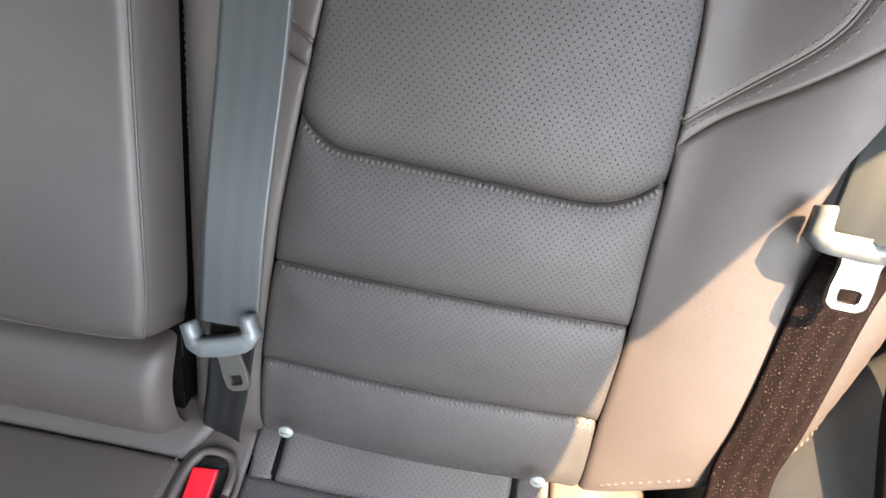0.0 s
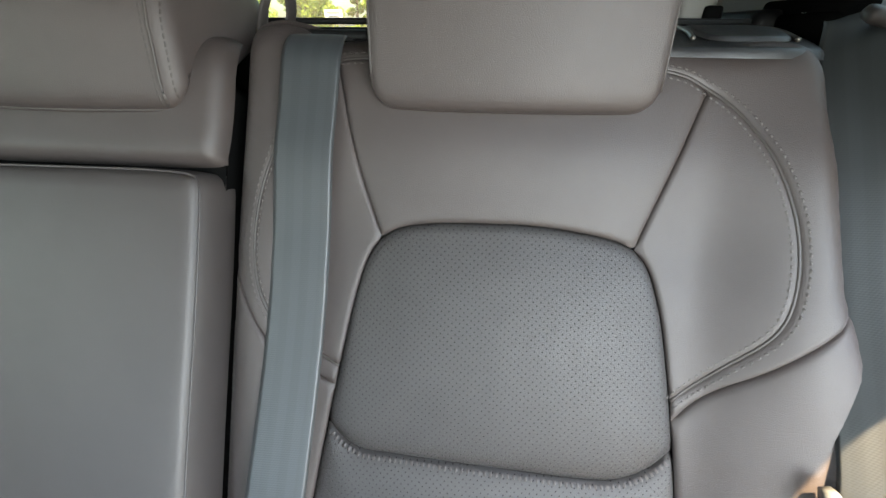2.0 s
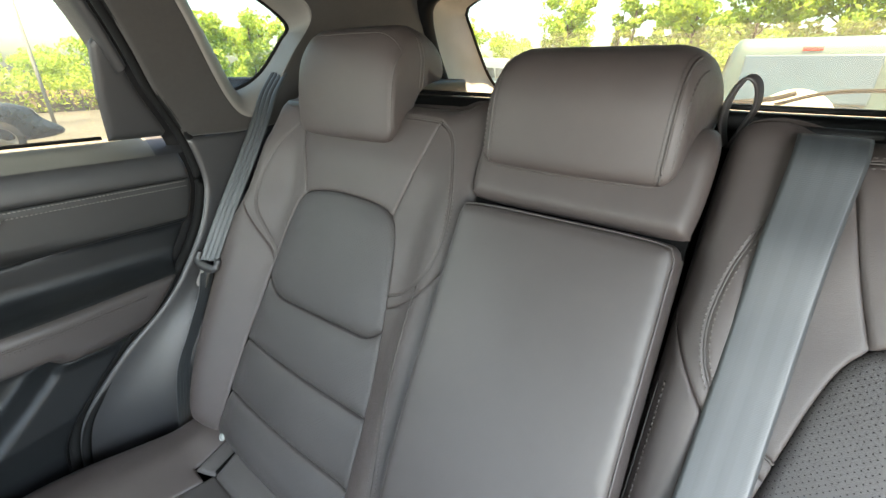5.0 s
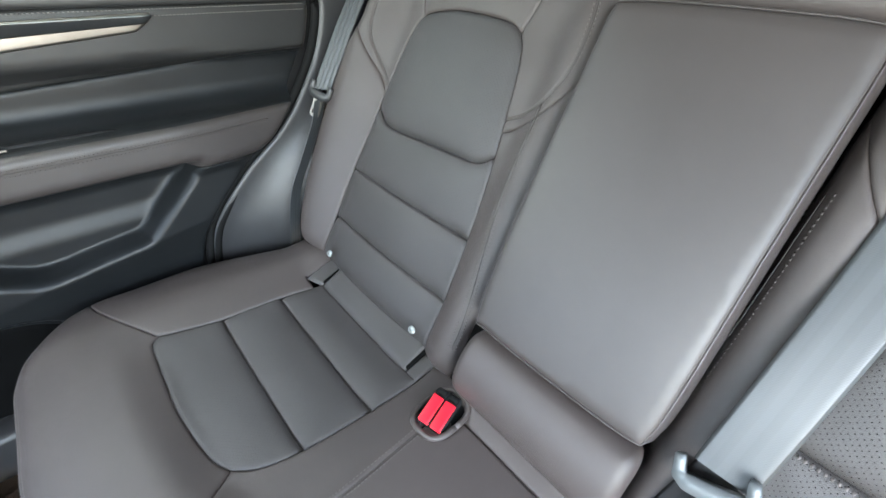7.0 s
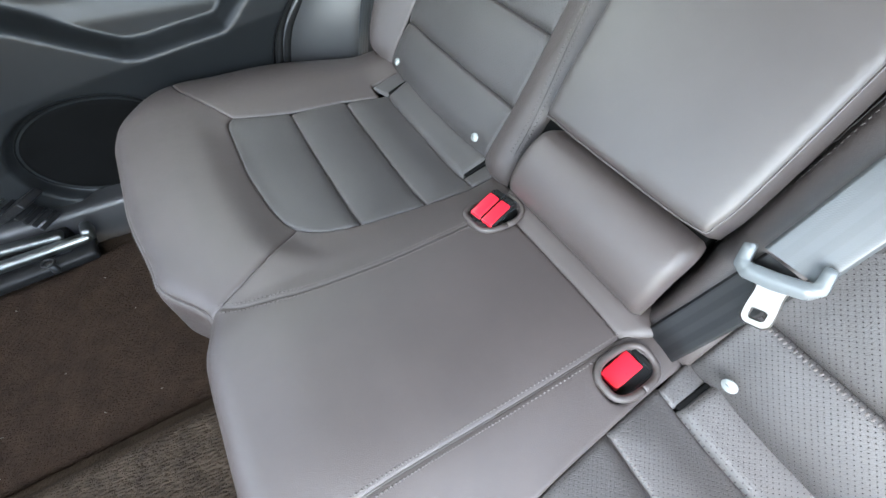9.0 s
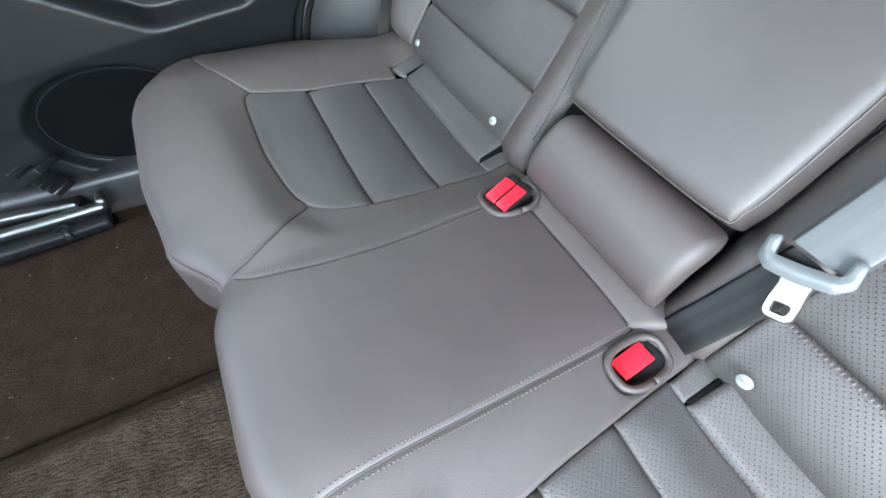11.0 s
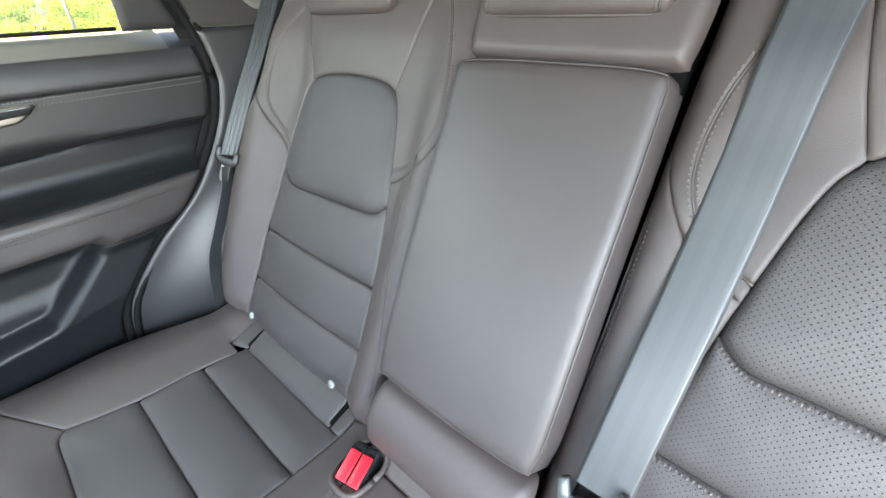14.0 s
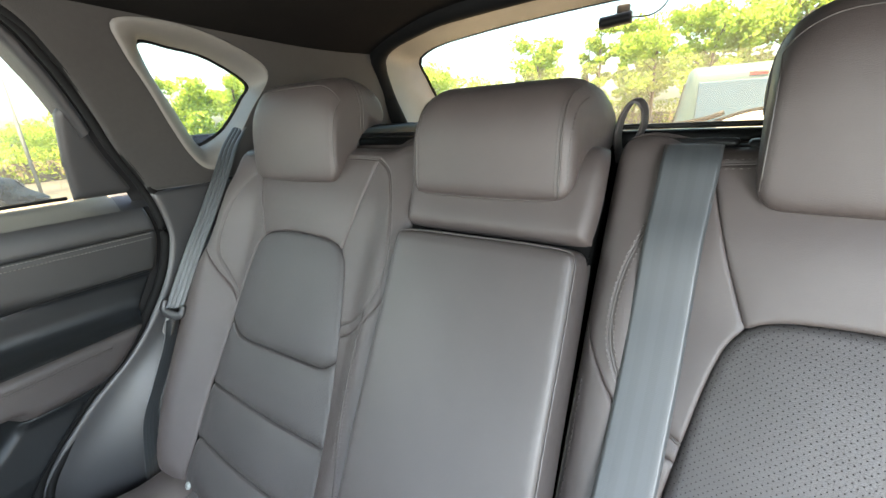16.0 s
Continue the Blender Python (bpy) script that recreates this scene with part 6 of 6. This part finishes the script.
broad = tree(3, 5.6, 1.7, 0.30, "broad leafy green tree at the car park's edge")
broad.matrix_basis = pose(-9.6, 24.5, GROUND, 0, 0, 20)
slim = tree(8, 6.4, 1.3, 0.28, "slender sparse green tree with bare lower trunk", True)
slim.matrix_basis = pose(-6.2, 25.0, GROUND)
low = tree(15, 4.4, 2.0, 0.10, "dense rounded green tree behind parked cars")
low.matrix_basis = pose(-18.5, 26.5, GROUND)
for x, y, k, a in ((-3.2, 23.0, 1.0, 140), (-0.8, 21.0, 0.98, 250), (1.8, 22.0, 1.08, 80), (4.6, 21.5, 1.05, 10), (7.4, 23.5, 1.1, 200), (-12.6, 33.0, 0.9, 60), (-13.4, 6.2, 0.56, 30), (-14.6, 8.3, 0.60, 110), (-15.6, 10.8, 0.60, 300), (10.5, 24.0, 1.0, 90)):
    copy_thing(broad, pose(x, y, GROUND, 0, 0, a) @ Matrix.Diagonal((k, k, k, 1)))
for x, y, k, a in ((-5.0, 26.0, 1.0, 70), (-4.2, 24.0, 0.95, 190), (-7.6, 27.0, 0.9, 300), (-14.5, 4.8, 0.7, 40), (0.6, 24.0, 1.0, 40)):
    copy_thing(slim, pose(x, y, GROUND, 0, 0, a) @ Matrix.Diagonal((k, k, k, 1)))
for x, y, k, a in ((-21.5, 27.5, 1.15, 50), (-24.6, 27.0, 1.05, 120), (-27.5, 28.0, 1.05, 200), (-15.4, 29.0, 0.85, 260), (-16.8, 24.8, 0.6, 30), (-23.0, 24.5, 0.62, 300), (-20.0, 23.8, 0.55, 170), (-31, 26.0, 0.8, 80), (-22.0, 6.0, 0.62, 80), (-21.6, 2.0, 0.45, 150), (-22.0, 3.8, 0.44, 210), (-23.5, 4.9, 0.47, 330), (-22.4, 0.2, 0.43, 60), (-23.0, -2.0, 0.55, 10), (-24.0, 9.5, 0.7, 270)):
    copy_thing(low, pose(x, y, GROUND, 0, 0, a) @ Matrix.Diagonal((k, k, k, 1)))


def hedge(a, b, height, depth, label, seed):
    h = thing("hedge", (*((np.array(a) + b) / 2), GROUND), label, "hedge", kind="stuff")
    a, b = np.array(a, float), np.array(b, float)
    n = int(np.linalg.norm(b - a) / 0.45)
    rnd = random.Random(seed)
    centres = [(*(a + (b - a) * (i / n)), GROUND + z) for i in range(n + 1) for z in np.arange(0.25, height, 0.35)]
    spreads = [(0.42, depth, 0.30 + rnd.uniform(-0.05, 0.08)) for _ in centres]
    leaves("foliage", centres, spreads, min(26000, 95 * len(centres)), 0.065, HEDGE_LEAF, h, seed)
    core = [[(*(a + (b - a) * f) + np.array([dx, dx]) * 0.3, GROUND + z) for dx, z in ((-0.4, 0), (-0.3, height * 0.7), (0.3, height * 0.7), (0.4, 0))] for f in np.linspace(0, 1, 8)]
    sheet("twigs", core, BARK, h)


hedge((-14.0, 25.0), (9.0, 22.4), 1.35, 0.5, "clipped yellow-green hedge along the car park", 5)
hedge((-18.8, -8.0), (-19.9, 8.5), 1.0, 0.5, "clipped yellow-green hedge along the car park", 6)
hedge((-11.4, 5.2), (-13.0, 14.0), 1.0, 0.5, "clipped yellow-green hedge along the car park", 7)

CAR_GLASS = plain("dark_tinted_glass", (0.03, 0.04, 0.05), 0.08)
TYRE = plain("tyre_rubber", (0.02, 0.02, 0.02), 0.8)
TAIL_RED = plain("red_tail_lens", (0.55, 0.02, 0.02), 0.2)
LAMP = plain("clear_headlamp", (0.75, 0.77, 0.8), 0.1)


def wheel(parent, x, y, r, w):
    s = 1 if x > 0 else -1
    ang = np.linspace(0, 2 * math.pi, 25)[:-1]
    tyre = sheet("tyre", [[(x + dx * s, y + q * math.cos(a), r + q * math.sin(a)) for a in ang] for dx, q in ((-w, r * 0.6), (-w, r * 0.97), (-w * 0.5, r), (-0.02, r), (0.0, r * 0.96), (0.0, r * 0.66))], TYRE, parent, closed=True)
    sheet("rim", [[(x + dx * s, y + q * math.cos(a), r + q * math.sin(a)) for a in ang] for dx, q in ((0.0, r * 0.67), (-0.02, r * 0.6), (-0.03, r * 0.3), (-0.01, r * 0.12), (-0.01, 0.001))], CHROME, tyre, closed=True)


def vehicle(name, label, paint, line, half, sides, rear, front, wheels, place, turn, category="car"):
    """A parked vehicle: side profile drawn across, dark panes, lamps and wheels; its nose points along +y."""
    car = thing(name, (0, 0, 0), label, category, "parked vehicles")
    profile_block("body", line, half, 0.10, paint, car, 0.0, lambda q: 1.0 - 0.13 * smooth(0.95, 1.75, q[:, 1]), slices=24)
    for s in (-1, 1):
        for pane in sides:
            padded("side_window", pane, lambda u, v, off: np.stack([s * (half * (1.0 - 0.13 * smooth(0.95, 1.75, v)) + 0.004 + off), u, v], 1), CAR_GLASS, car, 0.004, 0.02, 0.12)
        for y in wheels:
            wheel(car, s * (half + 0.01), y, 0.32, 0.2)
    for kind, (nm, outline, y0, y1, z0, z1, mat) in [("r", q) for q in rear] + [("f", q) for q in front]:
        sg = -1 if kind == "r" else 1
        padded(nm, outline, lambda u, v, off: np.stack([u, y0 + (y1 - y0) * (v - z0) / (z1 - z0) + sg * (off + 0.012), v], 1), mat, car, 0.006, 0.02, 0.1)
    car.matrix_basis = pose(place[0], place[1], GROUND, 0, 0, turn)
    return car


def box(x0, x1, z0, z1):
    return [(x0, z0), (x1, z0), (x1, z1), (x0, z1)]


WHITE_PAINT = plain("pale_grey_white_paint", (0.27, 0.33, 0.37), 0.25)
BLUE_PAINT = plain("bright_blue_paint", (0.012, 0.085, 0.25), 0.22)
OLIVE_PAINT = plain("pale_green_grey_paint", (0.040, 0.082, 0.086), 0.5)
# the sky's reflection in the off-roader's pane, put in as blue base colour
SKY_BLUE_GLASS = plain("sky_blue_pane", (0.035, 0.075, 0.115), 0.12)
DARK_PAINT = plain("dark_grey_paint", (0.011, 0.014, 0.018), 0.22)
GREY_PAINT = plain("grey_brown_paint", (0.25, 0.22, 0.22), 0.25)

vehicle("van", "pale silver parked van with dark windows and red tail lamps", WHITE_PAINT,
        [(-2.3, 0.35), (-2.33, 0.9), (-2.28, 1.6), (-2.15, 1.95), (-1.0, 2.0), (0.8, 2.0), (1.4, 1.85), (1.95, 1.15), (2.3, 0.95), (2.35, 0.4)], 0.85,
        [box(-1.95, -0.75, 1.12, 1.72), box(-0.65, 0.55, 1.12, 1.72), [(0.65, 1.12), (1.65, 1.12), (1.30, 1.70), (0.65, 1.72)]],
        [("rear_window", box(-0.68, 0.68, 1.15, 1.72), -2.32, -2.24, 1.1, 1.75, CAR_GLASS), ("tail_lamp", box(-0.83, -0.70, 0.85, 1.2), -2.33, -2.32, 0.8, 1.2, TAIL_RED), ("tail_lamp", box(0.70, 0.83, 0.85, 1.2), -2.33, -2.32, 0.8, 1.2, TAIL_RED)],
        [], (-1.5, 1.5), (-11.6, 19.4), -2, "van")
vehicle("van", "cream parked van close beside the car", plain("cream_paint", (0.52, 0.45, 0.28), 0.35),
        [(-2.3, 0.35), (-2.33, 0.9), (-2.28, 1.6), (-2.15, 1.95), (-1.0, 2.0), (0.8, 2.0), (1.4, 1.85), (1.95, 1.15), (2.3, 0.95), (2.35, 0.4)], 0.85,
        [[(1.0, 1.25), (1.55, 1.25), (1.25, 1.65), (1.0, 1.68)]], [], [], (-1.5, 1.5), (3.5, 3.9), 4, "van")
HATCH_LINE = [(-1.75, 0.30), (-1.82, 0.75), (-1.72, 1.10), (-1.45, 1.42), (-0.9, 1.50), (0.1, 1.48), (0.85, 1.02), (1.6, 0.86), (1.85, 0.65), (1.85, 0.30)]
HATCH_SIDES = [[(-1.35, 0.98), (-0.35, 0.98), (-0.35, 1.36), (-1.10, 1.36)], [(-0.27, 0.98), (0.62, 0.98), (0.08, 1.36), (-0.27, 1.36)]]
HATCH_FRONT = [("windscreen", [(-0.62, 1.04), (0.62, 1.04), (0.52, 1.40), (-0.52, 1.40)], 0.85, 0.22, 1.02, 1.42, CAR_GLASS), ("headlamp", box(-0.78, -0.50, 0.66, 0.80), 1.84, 1.72, 0.6, 0.82, LAMP), ("headlamp", box(0.50, 0.78, 0.66, 0.80), 1.84, 1.72, 0.6, 0.82, LAMP), ("number_plate", box(-0.17, 0.17, 0.42, 0.56), 1.86, 1.86, 0.4, 0.6, WHITE)]
HATCH_REAR = [("rear_window", [(-0.58, 1.08), (0.58, 1.08), (0.50, 1.38), (-0.50, 1.38)], -1.74, -1.48, 1.05, 1.4, CAR_GLASS), ("tail_lamp", box(-0.80, -0.60, 0.85, 1.1), -1.80, -1.72, 0.8, 1.1, TAIL_RED), ("tail_lamp", box(0.60, 0.80, 0.85, 1.1), -1.80, -1.72, 0.8, 1.1, TAIL_RED)]
vehicle("hatchback", "bright blue parked hatchback with clear headlamps", BLUE_PAINT, HATCH_LINE, 0.82, HATCH_SIDES, HATCH_REAR, HATCH_FRONT, (-1.15, 1.2), (-8.2, 18.4), 156)
vehicle("hatchback", "dark grey parked car beside the hedge", DARK_PAINT, HATCH_LINE, 0.82, HATCH_SIDES, HATCH_REAR, HATCH_FRONT, (-1.15, 1.2), (-10.3, -0.50), 8)
vehicle("hatchback", "grey-brown parked car with red tail lamps under trees", GREY_PAINT, HATCH_LINE, 0.82, HATCH_SIDES, HATCH_REAR, HATCH_FRONT, (-1.15, 1.2), (-9.6, 6.4), 60)
vehicle("hatchback", "white parked car half hidden by the van", WHITE_PAINT, HATCH_LINE, 0.82, HATCH_SIDES, HATCH_REAR, HATCH_FRONT, (-1.15, 1.2), (-14.4, 19.5), -60)
jeep = vehicle("off_roader", "boxy pale green-grey off-roader parked close behind", OLIVE_PAINT,
               [(-1.6, 0.40), (-1.66, 0.8), (-1.64, 1.2), (-1.56, 1.70), (-1.2, 1.75), (0.1, 1.75), (0.35, 1.68), (0.62, 1.18), (1.55, 1.08), (1.68, 0.9), (1.68, 0.40)], 0.74,
               [box(-1.45, -0.65, 1.15, 1.60), [(-0.55, 1.15), (0.42, 1.15), (0.22, 1.60), (-0.55, 1.60)]],
               [("rear_window", box(-0.50, 0.50, 1.18, 1.60), -1.655, -1.605, 1.18, 1.62, SKY_BLUE_GLASS), ("stop_lamp", box(-0.075, 0.075, 1.635, 1.672), -1.60, -1.585, 1.62, 1.70, TAIL_RED)],
               [], (-1.05, 1.1), (0.40, 6.75), 0)
ang = np.linspace(0, 2 * math.pi, 37)[:-1]
spare = sheet("spare_wheel", [[(q * math.cos(a), -1.70 - dy, 0.98 + q * math.sin(a)) for a in ang] for dy, q in ((-0.05, 0.30), (0.0, 0.33), (0.12, 0.33), (0.17, 0.30), (0.18, 0.10), (0.18, 0.001))], plain("beige_wheel_cover", (0.45, 0.42, 0.36), 0.4), None, closed=True)
spare.parent = jeep
tagged(spare, "beige covered spare wheel")

cone = thing("traffic_cone", (-4.9, 12.4, GROUND), "red and white traffic cone on the asphalt", "traffic cone")
CONE_RED = plain("red_cone_plastic", (0.65, 0.05, 0.02), 0.45)
block("foot", (0.38, 0.38, 0.04), (-4.9, 12.4, GROUND + 0.02), CONE_RED, cone, bevel=0.01)
for z0, z1, mat in ((0.04, 0.30, CONE_RED), (0.30, 0.42, WHITE), (0.42, 0.70, CONE_RED)):
    rows = [[(-4.9 + (0.14 - 0.15 * z) * math.cos(a), 12.4 + (0.14 - 0.15 * z) * math.sin(a), GROUND + z) for a in ang] for z in np.linspace(z0, z1, 4)]
    sheet("band", rows, mat, cone, closed=True)
sign = thing("sign_board", (-6.8, 20.6, GROUND), "plain white sign board on a post by the hedge", "sign")
tube("post", [(-6.8, 20.65, GROUND), (-6.8, 20.65, 0.8), (-6.8, 20.65, 1.75)], 0.03, CHROME, sign)
block("board", (0.85, 0.03, 0.58), (-6.8, 20.6, 1.50), WHITE, sign, bevel=0.008)
for k in range(3):
    block("text_bar", (0.62 - 0.12 * k, 0.006, 0.05), (-6.8, 20.583, 1.66 - 0.14 * k), BUCKLE_GREY, sign, bevel=0.002)
pole = thing("lamp_post", (-15.3, 2.6, GROUND), "slender leaning pale grey pole beside the hedge", "pole")
tube("shaft", [(-15.3, 2.55, GROUND), (-15.3, 2.57, 0.97), (-15.3, 2.60, 3.2)], 0.045, plain("pale_pole_paint", (0.20, 0.20, 0.19), 0.6), pole)
rope = thing("barrier_rail", (-3.0, 19.5, GROUND), "low red and white barrier rail before the hedge", "barrier")
for k in range(14):
    block("segment", (0.48, 0.06, 0.10), (-6.0 + 0.5 * k, 19.6, 0.02), (CONE_RED, WHITE)[k % 2], rope, bevel=0.01)
for k in range(4):
    block("leg", (0.06, 0.06, 0.45), (-6.0 + 2.1 * k, 19.6, GROUND + 0.22), BUCKLE_GREY, rope, bevel=0.01)
